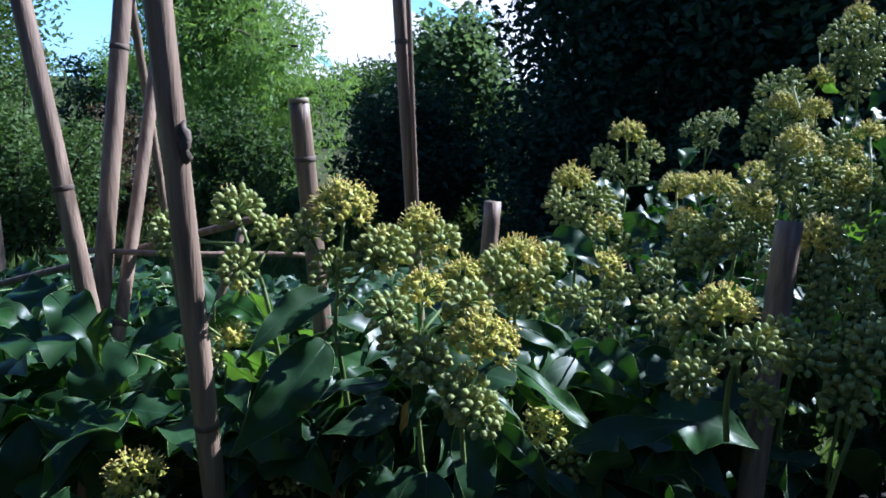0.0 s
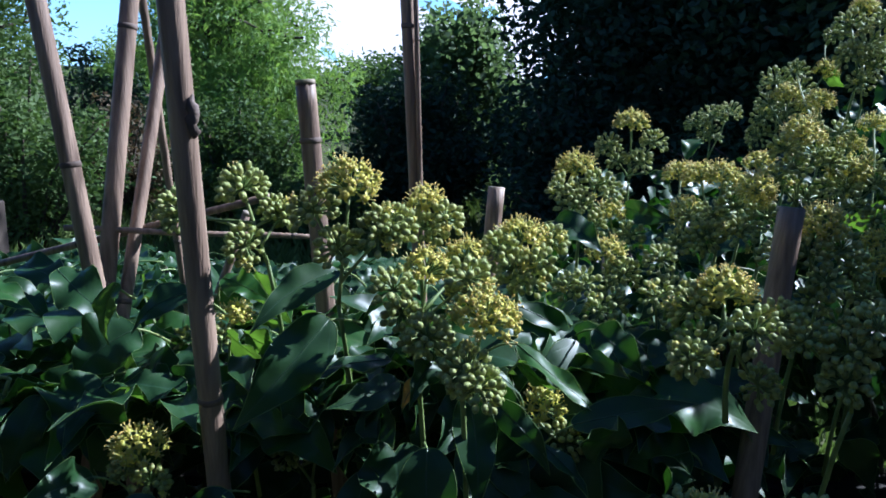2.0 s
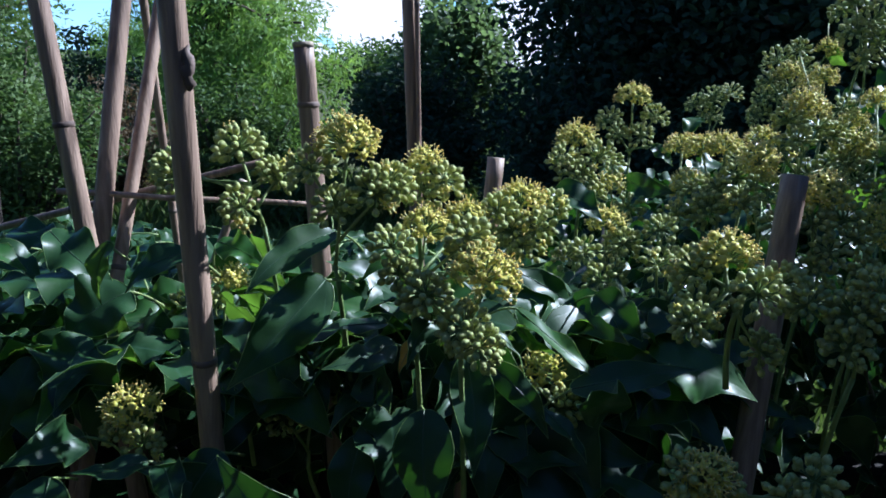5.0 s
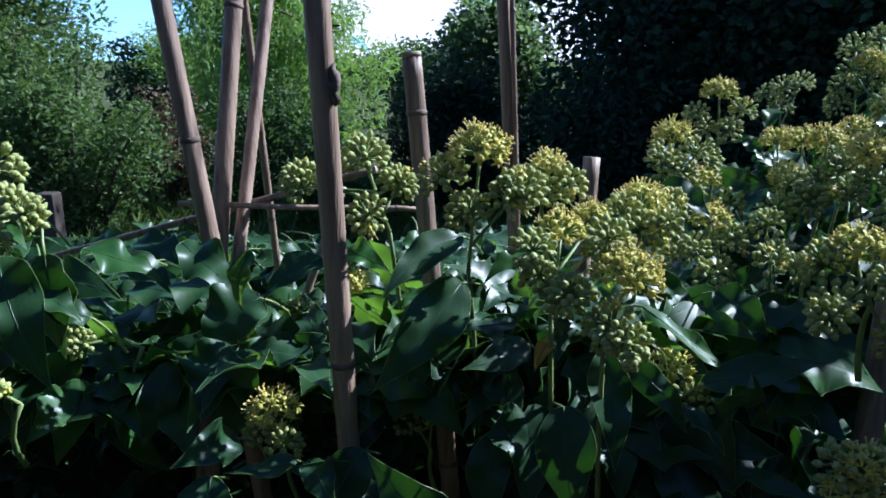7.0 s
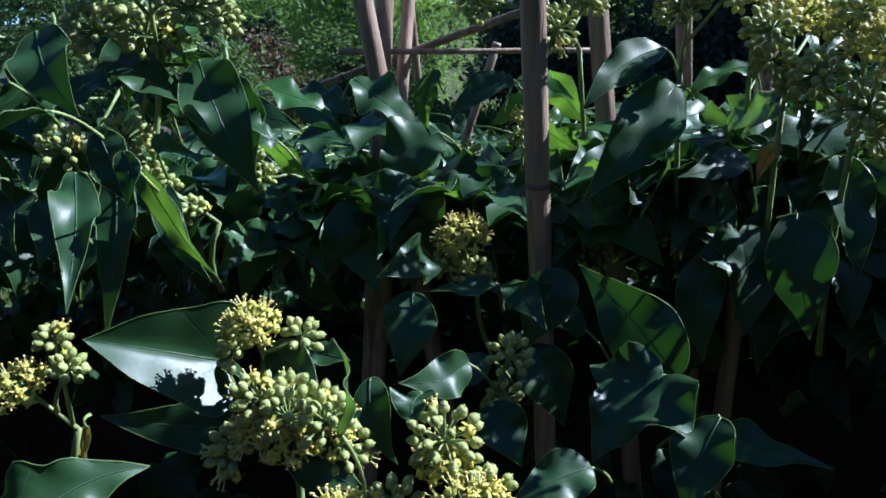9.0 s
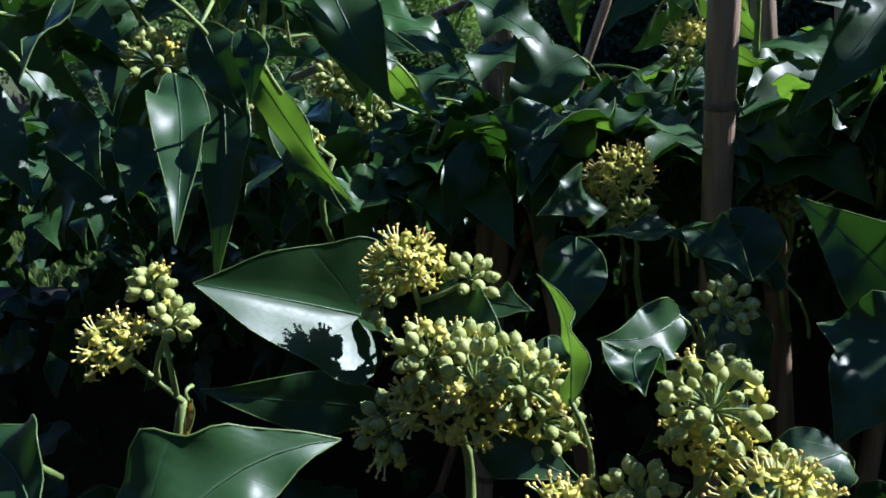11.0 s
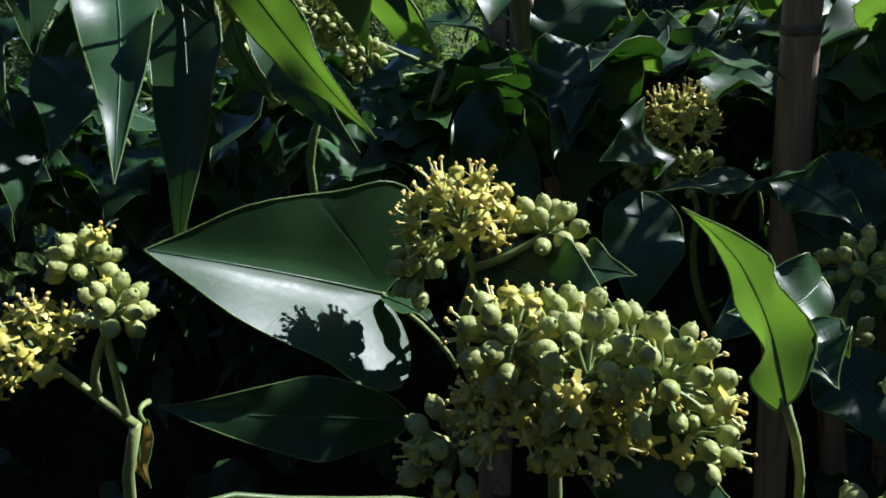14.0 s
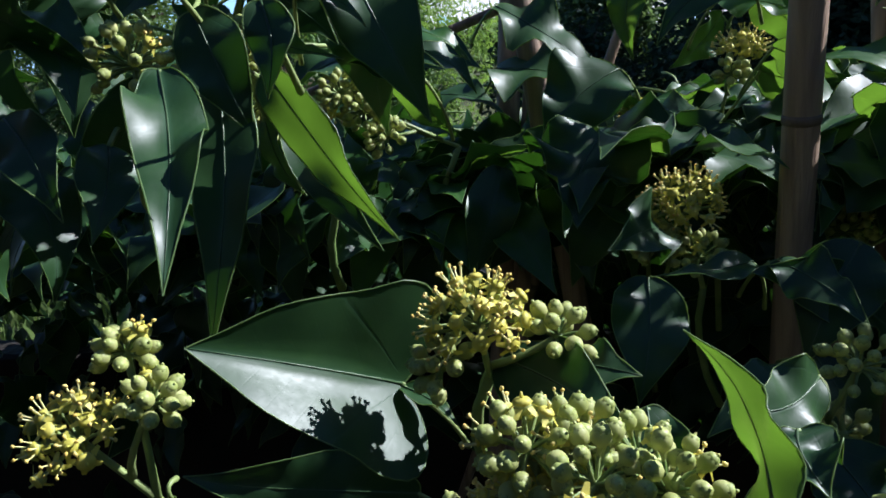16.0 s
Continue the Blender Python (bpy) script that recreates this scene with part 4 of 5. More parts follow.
ivy_spray((-0.415, 0.374, 1.081), (-0.394, 0.349, 1.122), [((-0.392, 0.336, 1.149), 0.0135, False), ((-0.364, 0.352, 1.151), 0.0125, False)])
ivy_spray((-0.320, 0.500, 1.020), (-0.300, 0.480, 1.090), [((-0.346, 0.460, 1.116), 0.0110, False), ((-0.336, 0.460, 1.102), 0.0100, False), ((-0.357, 0.460, 1.125), 0.0105, False)])
ivy_spray((-0.347, 0.400, 1.040), (-0.335, 0.385, 1.090), [((-0.367, 0.370, 1.125), 0.0085, False), ((-0.360, 0.370, 1.118), 0.0085, False), ((-0.349, 0.380, 1.101), 0.0080, False)])
ivy_spray((0.180, 0.360, 1.009), (0.152, 0.331, 1.064), [((0.127, 0.319, 1.099), 0.0125, False), ((0.142, 0.318, 1.095), 0.0120, False), ((0.130, 0.316, 1.086), 0.0110, True)])
ivy_spray((0.177, 0.357, 1.000), (0.154, 0.332, 1.061), [((0.135, 0.312, 1.103), 0.0100, True), ((0.183, 0.301, 1.107), 0.0110, False), ((0.170, 0.299, 1.097), 0.0100, False)])
ivy_spray((-0.149, 0.572, 0.946), (-0.159, 0.532, 1.086), [((-0.150, 0.521, 1.131), 0.0100, True), ((-0.158, 0.508, 1.118), 0.0080, False)], True)


# ---- leaves in front ----
ivy_leaf((-0.066, 0.424, 1.159), (-0.119, 0.385, 1.101), (0.30, -0.75, 0.55), 0.40, "ovate", 0.50, 0.20, 0.26, root=(-0.050, 0.456, 1.146))
ivy_leaf((-0.067, 0.475, 1.177), (-0.118, 0.430, 1.147), (0.20, -0.60, 0.75), 0.30, "lance", 0.40, 0.20, 0.22, root=(-0.052, 0.508, 1.156))
ivy_leaf((-0.024, 0.430, 1.117), (-0.066, 0.400, 1.111), (0.00, -0.50, 0.85), 0.46, "ovate", 0.30, 0.15, 0.18, root=(-0.011, 0.459, 1.089))
ivy_leaf((-0.030, 0.450, 1.123), (-0.077, 0.430, 1.124), (0.00, -0.45, 0.90), 0.34, "lance", 0.30, 0.15, 0.20, root=(-0.016, 0.476, 1.093))
ivy_leaf((-0.001, 0.385, 1.148), (-0.014, 0.362, 1.128), (0.50, -0.50, 0.70), 0.46, "lobed", 0.40, 0.25, 0.24, root=(0.003, 0.412, 1.124))
ivy_leaf((-0.004, 0.389, 1.092), (0.003, 0.365, 1.027), (0.05, -0.97, 0.20), 0.50, "ovate", 0.25, 0.15, 0.12, root=(-0.006, 0.416, 1.081))
ivy_leaf((0.020, 0.405, 1.120), (0.026, 0.375, 1.056), (0.10, -0.95, 0.25), 0.37, "ovate", 0.35, 0.25, 0.20, root=(0.018, 0.434, 1.110))
ivy_leaf((0.033, 0.405, 1.116), (0.070, 0.382, 1.079), (-0.10, -0.75, 0.65), 0.30, "lance", 0.40, 0.30, 0.28, root=(0.021, 0.432, 1.097))
ivy_leaf((0.063, 0.392, 1.095), (0.095, 0.382, 1.066), (0.55, -0.30, 0.78), 0.26, "lance", 0.30, 0.25, 0.22, root=(0.053, 0.415, 1.074))
ivy_leaf((0.053, 0.450, 1.136), (0.113, 0.422, 1.095), (0.25, -0.55, 0.80), 0.23, "lance", 0.60, 0.30, 0.30, LEAF_YOUNG, root=(0.035, 0.478, 1.119))
ivy_leaf((0.086, 0.415, 1.096), (0.170, 0.428, 1.108), (-0.30, -0.60, 0.75), 0.27, "ovate", 0.50, 0.25, 0.12, root=(0.061, 0.431, 1.063))
ivy_leaf((0.054, 0.500, 1.148), (0.115, 0.520, 1.103), (0.20, -0.60, 0.75), 0.22, "lance", 0.50, 0.30, 0.28, root=(0.035, 0.514, 1.132))
ivy_leaf((0.183, 0.470, 1.051), (0.112, 0.440, 1.062), (-0.25, -0.72, 0.65), 0.55, "ovate", 0.40, 0.20, 0.20, root=(0.205, 0.499, 1.017))
ivy_leaf((0.123, 0.560, 1.106), (0.158, 0.530, 1.071), (-0.20, -0.80, 0.50), 0.52, "ovate", 0.40, 0.20, 0.18, root=(0.113, 0.589, 1.087))
ivy_leaf((0.028, 0.375, 1.149), (0.052, 0.365, 1.125), (0.60, -0.40, 0.70), 0.22, "lance", 0.40, 0.30, 0.20, root=(0.021, 0.398, 1.127))
ivy_leaf((0.053, 0.440, 1.128), (0.080, 0.430, 1.112), (0.10, -0.80, -0.50), 0.34, "ovate", 0.50, 0.20, 0.25, LEAF_YOUNG, root=(0.045, 0.463, 1.102))
ivy_leaf((-0.216, 0.500, 1.123), (-0.257, 0.478, 1.090), (-0.10, -0.80, 0.60), 0.80, "ovate", 0.50, 0.25, 0.20, root=(-0.203, 0.527, 1.103))
ivy_leaf((-0.280, 0.530, 1.126), (-0.227, 0.500, 1.115), (0.00, -0.35, 0.93), 0.70, "lobed", 0.40, 0.20, 0.20, root=(-0.296, 0.559, 1.099))
ivy_leaf((-0.161, 0.465, 1.162), (-0.203, 0.455, 1.135), (0.15, -0.60, 0.80), 0.46, "ovate", 0.40, 0.20, 0.15, root=(-0.149, 0.488, 1.140))
ivy_leaf((-0.347, 0.500, 1.159), (-0.291, 0.510, 1.135), (0.00, -0.20, 1.00), 0.52, "ovate", 0.40, 0.15, 0.24, LEAF_YOUNG, root=(-0.364, 0.517, 1.136))
ivy_leaf((-0.280, 0.520, 1.160), (-0.221, 0.500, 1.119), (0.05, -0.35, 0.93), 0.42, "ovate", 0.50, 0.20, 0.30, root=(-0.297, 0.546, 1.142))
ivy_leaf((-0.389, 0.480, 1.126), (-0.302, 0.460, 1.136), (0.00, -0.50, 0.85), 0.42, "ovate", 0.60, 0.20, 0.25, root=(-0.415, 0.506, 1.093))
ivy_leaf((-0.329, 0.440, 1.145), (-0.297, 0.462, 1.094), (-0.30, -0.80, -0.40), 0.36, "ovate", 0.40, 0.25, 0.24, LEAF_YOUNG, root=(-0.339, 0.453, 1.130))
ivy_leaf((-0.326, 0.370, 1.187), (-0.290, 0.345, 1.118), (0.30, -0.75, 0.60), 0.42, "ovate", 0.55, 0.25, 0.24, root=(-0.337, 0.397, 1.178))
ivy_leaf((-0.374, 0.370, 1.188), (-0.324, 0.350, 1.165), (0.00, -0.50, 0.85), 0.50, "ovate", 0.40, 0.20, 0.20, root=(-0.389, 0.396, 1.164))
ivy_leaf((-0.358, 0.285, 1.207), (-0.333, 0.265, 1.173), (0.20, -0.80, 0.55), 0.58, "ovate", 0.40, 0.20, 0.16, root=(-0.365, 0.311, 1.187))
ivy_leaf((-0.354, 0.275, 1.174), (-0.361, 0.215, 1.151), (-0.10, -0.50, 0.85), 0.40, "ovate", 0.50, 0.25, 0.25, root=(-0.351, 0.313, 1.152))
ivy_leaf((-0.332, 0.305, 1.140), (-0.293, 0.284, 1.092), (-0.35, -0.70, 0.35), 0.25, "ovate", 0.35, 0.45, 0.20, LEAF_YOUNG, root=(-0.344, 0.331, 1.125))
ivy_leaf((-0.357, 0.290, 1.143), (-0.334, 0.232, 1.098), (0.35, -0.70, 0.60), 0.25, "ovate", 0.25, 0.75, 0.34, root=(-0.364, 0.327, 1.126))
ivy_leaf((-0.351, 0.315, 1.144), (-0.347, 0.270, 1.066), (0.10, -0.98, 0.15), 0.23, "lance", 0.30, 0.30, 0.14, root=(-0.352, 0.349, 1.137))
ivy_leaf((-0.315, 0.265, 1.157), (-0.313, 0.255, 1.135), (0.10, -0.95, 0.20), 0.50, "ovate", 0.30, 0.20, 0.14, root=(-0.316, 0.288, 1.134))
ivy_leaf((-0.346, 0.335, 1.124), (-0.330, 0.320, 1.099), (-0.20, -0.85, -0.30), 0.36, "ovate", 0.40, 0.30, 0.20, LEAF_YOUNG, root=(-0.351, 0.360, 1.102))
ivy_leaf((-0.337, 0.430, 1.153), (-0.304, 0.410, 1.137), (0.00, -0.35, 0.93), 0.52, "ovate", 0.50, 0.20, 0.22, root=(-0.346, 0.456, 1.128))
ivy_leaf((-0.309, 0.430, 1.131), (-0.340, 0.420, 1.141), (0.00, -0.50, 0.85), 0.55, "ovate", 0.30, 0.15, 0.20, root=(-0.299, 0.453, 1.097))
ivy_leaf((-0.209, 0.455, 1.170), (-0.214, 0.445, 1.129), (-0.30, -0.80, -0.50), 0.42, "ovate", 0.30, 0.20, 0.16, LEAF_YOUNG, root=(-0.207, 0.478, 1.152))
ivy_leaf((-0.228, 0.465, 1.093), (-0.241, 0.430, 1.056), (-0.05, -0.75, 0.65), 0.92, "lobed", 0.40, 0.30, 0.25, root=(-0.224, 0.495, 1.074))
ivy_leaf((-0.208, 0.400, 1.062), (-0.230, 0.350, 1.070), (0.68, -0.30, 0.67), 0.46, "ovate", 0.50, 0.25, 0.25, root=(-0.201, 0.435, 1.030))
ivy_leaf((-0.216, 0.372, 1.051), (-0.222, 0.345, 1.010), (0.10, -0.85, 0.50), 0.62, "ovate", 0.30, 0.25, 0.18, root=(-0.215, 0.400, 1.033))
ivy_leaf((-0.070, 0.345, 1.014), (-0.122, 0.370, 1.069), (-0.35, -0.80, 0.50), 0.50, "ovate", 0.40, 0.15, 0.16, root=(-0.054, 0.357, 0.968))
ivy_leaf((-0.116, 0.400, 1.016), (-0.177, 0.390, 1.048), (0.00, -0.60, 0.80), 0.36, "ovate", 0.40, 0.20, 0.26, root=(-0.097, 0.423, 0.976))
ivy_leaf((-0.079, 0.335, 1.020), (-0.117, 0.305, 0.986), (-0.45, -0.70, 0.50), 0.85, "lobed", 0.40, 0.25, 0.22, root=(-0.067, 0.364, 1.000))
ivy_leaf((-0.053, 0.315, 1.008), (-0.073, 0.285, 0.967), (-0.50, -0.80, 0.30), 0.52, "ovate", 0.40, 0.20, 0.18, root=(-0.047, 0.344, 0.990))
ivy_leaf((-0.058, 0.335, 0.988), (0.001, 0.310, 0.986), (0.20, -0.45, 0.87), 0.36, "ovate", 0.50, 0.20, 0.24, root=(-0.076, 0.362, 0.959))
ivy_leaf((-0.281, 0.118, 1.076), (-0.253, 0.148, 1.085), (0.42, -0.42, 0.80), 0.60, "lobed", 0.50, 0.20, 0.20, root=(-0.290, 0.129, 1.043))
ivy_leaf((-0.327, 0.140, 1.086), (-0.304, 0.125, 1.077), (0.00, -0.50, 0.86), 0.60, "ovate", 0.40, 0.20, 0.20, root=(-0.334, 0.165, 1.059))
ivy_leaf((-0.295, 0.285, 1.049), (-0.340, 0.248, 1.077), (0.02, -0.84, 0.54), 0.92, "broad", 0.15, 0.70, 0.03, root=(-0.282, 0.316, 1.010))
ivy_leaf((-0.265, 0.275, 1.061), (-0.233, 0.245, 1.055), (0.00, -0.75, 0.65), 0.52, "ovate", 0.40, 0.20, 0.20, root=(-0.275, 0.304, 1.032))
ivy_leaf((-0.213, 0.205, 1.060), (-0.221, 0.241, 1.082), (0.35, -0.70, -0.55), 0.36, "ovate", 0.30, 0.25, 0.22, LEAF_YOUNG, root=(-0.210, 0.214, 1.023))
ivy_leaf((-0.176, 0.300, 1.043), (-0.206, 0.275, 1.045), (-0.30, -0.85, 0.35), 0.55, "ovate", 0.30, 0.20, 0.18, root=(-0.167, 0.328, 1.012))
ivy_leaf((-0.193, 0.262, 1.047), (-0.192, 0.240, 1.043), (0.00, -0.60, 0.80), 0.85, "ovate", 0.70, 0.30, 0.40, root=(-0.194, 0.289, 1.018))
ivy_leaf((-0.304, 0.330, 0.982), (-0.390, 0.310, 0.998), (-0.45, -0.85, 0.30), 0.30, "ovate", 0.40, 0.20, 0.16, root=(-0.278, 0.356, 0.948))
ivy_leaf((-0.295, 0.283, 1.049), (-0.277, 0.272, 1.043), (0.45, -0.45, 0.77), 0.36, "ovate", 0.40, 0.25, 0.20, root=(-0.301, 0.306, 1.021))
ivy_leaf((-0.085, 0.500, 1.110), (-0.134, 0.465, 1.074), (-0.05, -0.80, 0.60), 0.36, "ovate", 0.40, 0.12, 0.08, root=(-0.070, 0.530, 1.090))
ivy_leaf((-0.140, 0.540, 1.157), (-0.109, 0.520, 1.120), (-0.30, -0.80, -0.40), 0.46, "ovate", 0.40, 0.20, 0.20, LEAF_YOUNG, root=(-0.149, 0.566, 1.138))
ivy_leaf((-0.143, 0.515, 1.116), (-0.101, 0.500, 1.110), (-0.20, -0.80, -0.45), 0.56, "ovate", 0.50, 0.20, 0.24, LEAF_YOUNG, root=(-0.155, 0.540, 1.088))
ivy_leaf((-0.133, 0.520, 1.106), (-0.123, 0.510, 1.081), (-0.20, -0.80, -0.50), 0.55, "ovate", 0.30, 0.20, 0.20, LEAF_YOUNG, root=(-0.136, 0.543, 1.083))
ivy_leaf((-0.143, 0.570, 1.086), (-0.190, 0.550, 1.068), (0.20, -0.70, -0.60), 0.50, "ovate", 0.40, 0.20, 0.20, LEAF_YOUNG, root=(-0.129, 0.596, 1.062))
ivy_leaf((-0.151, 0.570, 1.146), (-0.183, 0.550, 1.117), (0.20, -0.80, -0.50), 0.42, "ovate", 0.40, 0.20, 0.20, LEAF_YOUNG, root=(-0.141, 0.596, 1.125))
ivy_leaf((-0.188, 0.560, 1.087), (-0.221, 0.540, 1.110), (0.10, -0.60, -0.70), 0.45, "ovate", 0.40, 0.20, 0.20, LEAF_YOUNG, root=(-0.178, 0.586, 1.050))
ivy_leaf((-0.133, 0.560, 1.102), (-0.174, 0.540, 1.092), (0.00, -0.50, 0.85), 0.45, "ovate", 0.40, 0.20, 0.22, root=(-0.120, 0.586, 1.075))
ivy_leaf((-0.008, 0.420, 1.125), (-0.021, 0.410, 1.104), (-0.40, -0.80, 0.40), 0.40, "ovate", 0.40, 0.40, 0.20, LEAF_OLD, root=(-0.008, 0.424, 1.129))
ivy_leaf((-0.372, 0.280, 1.013), (-0.369, 0.270, 0.996), (0.00, -0.85, 0.50), 0.42, "ovate", 0.30, 0.35, 0.15, LEAF_OLD, root=(-0.372, 0.284, 1.017))
ivy_leaf((-0.251, 0.285, 1.056), (-0.228, 0.275, 1.056), (0.40, -0.40, 0.83), 0.60, "ovate", 0.40, 0.20, 0.20, root=(-0.258, 0.308, 1.025))
ivy_leaf((-0.225, 0.295, 1.036), (-0.209, 0.275, 1.000), (0.20, -0.80, 0.50), 0.45, "ovate", 0.40, 0.20, 0.18, root=(-0.230, 0.321, 1.016))
ivy_leaf((-0.169, 0.330, 1.030), (-0.205, 0.310, 1.018), (0.00, -0.45, 0.90), 0.50, "ovate", 0.40, 0.20, 0.18, root=(-0.159, 0.356, 1.003))
ivy_leaf((-0.245, 0.240, 1.036), (-0.210, 0.225, 1.022), (0.20, -0.65, 0.72), 0.52, "ovate", 0.60, 0.25, 0.30, root=(-0.255, 0.265, 1.010))
ivy_leaf((-0.168, 0.315, 1.012), (-0.151, 0.295, 0.988), (0.00, -0.80, 0.60), 0.75, "ovate", 0.40, 0.20, 0.16, root=(-0.173, 0.341, 0.990))
ivy_leaf((-0.117, 0.295, 0.990), (-0.156, 0.275, 0.982), (-0.40, -0.75, 0.50), 0.60, "ovate", 0.40, 0.20, 0.16, root=(-0.105, 0.321, 0.963))
ivy_leaf((-0.041, 0.420, 1.060), (-0.044, 0.400, 0.994), (0.00, -0.95, 0.30), 0.42, "ovate", 0.30, 0.20, 0.14, root=(-0.040, 0.446, 1.050))
ivy_leaf((-0.340, 0.380, 1.205), (-0.306, 0.365, 1.194), (0.00, -0.50, 0.85), 0.42, "ovate", 0.50, 0.20, 0.24, LEAF_YOUNG, root=(-0.351, 0.405, 1.179))
ivy_leaf((-0.345, 0.345, 1.150), (-0.316, 0.335, 1.142), (0.00, -0.60, 0.80), 0.36, "ovate", 0.50, 0.25, 0.24, LEAF_YOUNG, root=(-0.354, 0.368, 1.122))
ivy_leaf((-0.334, 0.345, 1.166), (-0.307, 0.335, 1.152), (0.20, -0.50, 0.83), 0.26, "lance", 0.50, 0.25, 0.24, LEAF_YOUNG, root=(-0.342, 0.368, 1.140))
ivy_leaf((-0.354, 0.310, 1.159), (-0.336, 0.300, 1.121), (0.10, -0.95, 0.30), 0.50, "ovate", 0.40, 0.20, 0.18, root=(-0.360, 0.333, 1.141))
ivy_leaf((-0.327, 0.315, 1.130), (-0.298, 0.290, 1.089), (0.20, -0.85, 0.45), 0.26, "lance", 0.40, 0.30, 0.20, root=(-0.336, 0.342, 1.113))
ivy_leaf((-0.391, 0.300, 1.186), (-0.395, 0.260, 1.173), (-0.10, -0.50, 0.85), 0.45, "ovate", 0.50, 0.20, 0.24, root=(-0.390, 0.332, 1.160))
ivy_leaf((-0.416, 0.300, 1.132), (-0.390, 0.280, 1.103), (0.10, -0.90, 0.40), 0.45, "ovate", 0.40, 0.20, 0.18, root=(-0.424, 0.326, 1.111))
ivy_leaf((-0.371, 0.400, 1.172), (-0.330, 0.380, 1.148), (0.00, -0.55, 0.83), 0.50, "ovate", 0.50, 0.20, 0.26, root=(-0.383, 0.426, 1.149))
ivy_leaf((-0.350, 0.600, 1.141), (-0.294, 0.570, 1.126), (0.00, -0.40, 0.90), 0.50, "ovate", 0.50, 0.20, 0.26, root=(-0.367, 0.629, 1.115))
ivy_leaf((-0.341, 0.560, 1.109), (-0.278, 0.530, 1.102), (0.00, -0.40, 0.90), 0.50, "ovate", 0.50, 0.20, 0.26, root=(-0.360, 0.589, 1.081))
ivy_leaf((-0.161, 0.530, 1.154), (-0.120, 0.510, 1.142), (0.00, -0.60, 0.80), 0.50, "ovate", 0.50, 0.20, 0.26, LEAF_YOUNG, root=(-0.173, 0.556, 1.127))
ivy_leaf((-0.146, 0.480, 1.129), (-0.119, 0.470, 1.112), (0.00, -0.70, -0.60), 0.55, "ovate", 0.50, 0.20, 0.26, LEAF_YOUNG, root=(-0.155, 0.503, 1.104))
ivy_leaf((-0.006, 0.500, 1.161), (-0.052, 0.480, 1.143), (0.00, -0.40, 0.90), 0.30, "lance", 0.50, 0.20, 0.26, LEAF_YOUNG, root=(0.008, 0.526, 1.136))
ivy_leaf((-0.128, 0.405, 1.052), (-0.153, 0.385, 1.007), (0.00, -0.80, 0.60), 0.62, "ovate", 0.40, 0.15, 0.16, root=(-0.121, 0.431, 1.035))
ivy_leaf((-0.149, 0.390, 1.010), (-0.129, 0.370, 0.965), (-0.10, -0.80, 0.60), 0.62, "ovate", 0.40, 0.15, 0.16, root=(-0.155, 0.416, 0.994))
ivy_leaf((-0.162, 0.400, 1.047), (-0.139, 0.360, 1.035), (0.00, -0.60, 0.80), 0.42, "ovate", 0.40, 0.20, 0.28, root=(-0.169, 0.432, 1.020))
ivy_leaf((-0.171, 0.400, 1.047), (-0.212, 0.380, 1.050), (0.00, -0.50, 0.85), 0.36, "ovate", 0.40, 0.20, 0.20, root=(-0.159, 0.426, 1.016))
ivy_leaf((0.208, 0.620, 1.134), (0.175, 0.600, 1.104), (0.00, -0.70, 0.70), 0.55, "ovate", 0.40, 0.20, 0.20, root=(0.218, 0.646, 1.114))
ivy_leaf((0.184, 0.713, 1.185), (0.224, 0.671, 1.181), (-0.68, -0.68, 0.27), 0.40, "ovate", 0.40, 0.45, 0.26)
ivy_leaf((0.220, 0.760, 1.214), (0.243, 0.755, 1.194), (0.05, -0.96, 0.28), 0.53, "ovate", 0.40, 0.45, 0.26)
ivy_leaf((0.096, 0.593, 1.192), (0.133, 0.567, 1.172), (-0.12, -0.72, 0.68), 0.62, "ovate", 0.40, 0.45, 0.26)
ivy_leaf((0.513, 1.008, 1.331), (0.538, 1.001, 1.304), (-0.64, -0.63, -0.43), 0.50, "ovate", 0.40, 0.45, 0.26, LEAF_YOUNG)
ivy_leaf((0.354, 1.008, 1.231), (0.329, 0.981, 1.201), (-0.27, -0.59, 0.76), 0.50, "ovate", 0.40, 0.45, 0.26, LEAF_YOUNG)
ivy_leaf((0.403, 0.707, 1.174), (0.421, 0.674, 1.207), (-0.40, -0.75, -0.53), 0.50, "ovate", 0.40, 0.45, 0.26, LEAF_YOUNG)
ivy_leaf((0.110, 0.478, 1.138), (0.140, 0.452, 1.116), (-0.06, -0.69, 0.73), 0.55, "ovate", 0.40, 0.45, 0.26)


# ---- leaves that fill the ivy ----
def top(x, y):
    """Height of the ivy's leafy top."""
    h = 1.10 - 0.16 * max(0, y - 0.62) + 0.03 * math.sin(9 * x + 1) * math.sin(11 * y)
    rise = min(max((x - 0.16) / 0.2, 0), 1)
    return h + rise * (0.02 + 0.22 * max(0, y - 0.62))


LEAF_KINDS = []
for k in range(14):
    rr = random.Random(300 + k)
    length = 0.045 + 0.0025 * k
    outline = ("ovate", "lance", "ovate", "lobed")[k % 4]
    blade, rim, rib = leaf_shapes(length, length * rr.uniform(0.40, 0.8 if outline == "lobed" else 0.54), outline, rr.uniform(0.2, 0.8), rr.uniform(0.1, 0.35), rr.uniform(0.16, 0.34), rr, 14, 3)
    st = Shape()
    tube(st, bend((0, 0.001, 0), (rr.uniform(-0.01, 0.01), -0.04, -0.02), 0.004, 5), 0.0011, 5)
    LEAF_KINDS.append((blade, rim, rib, st))


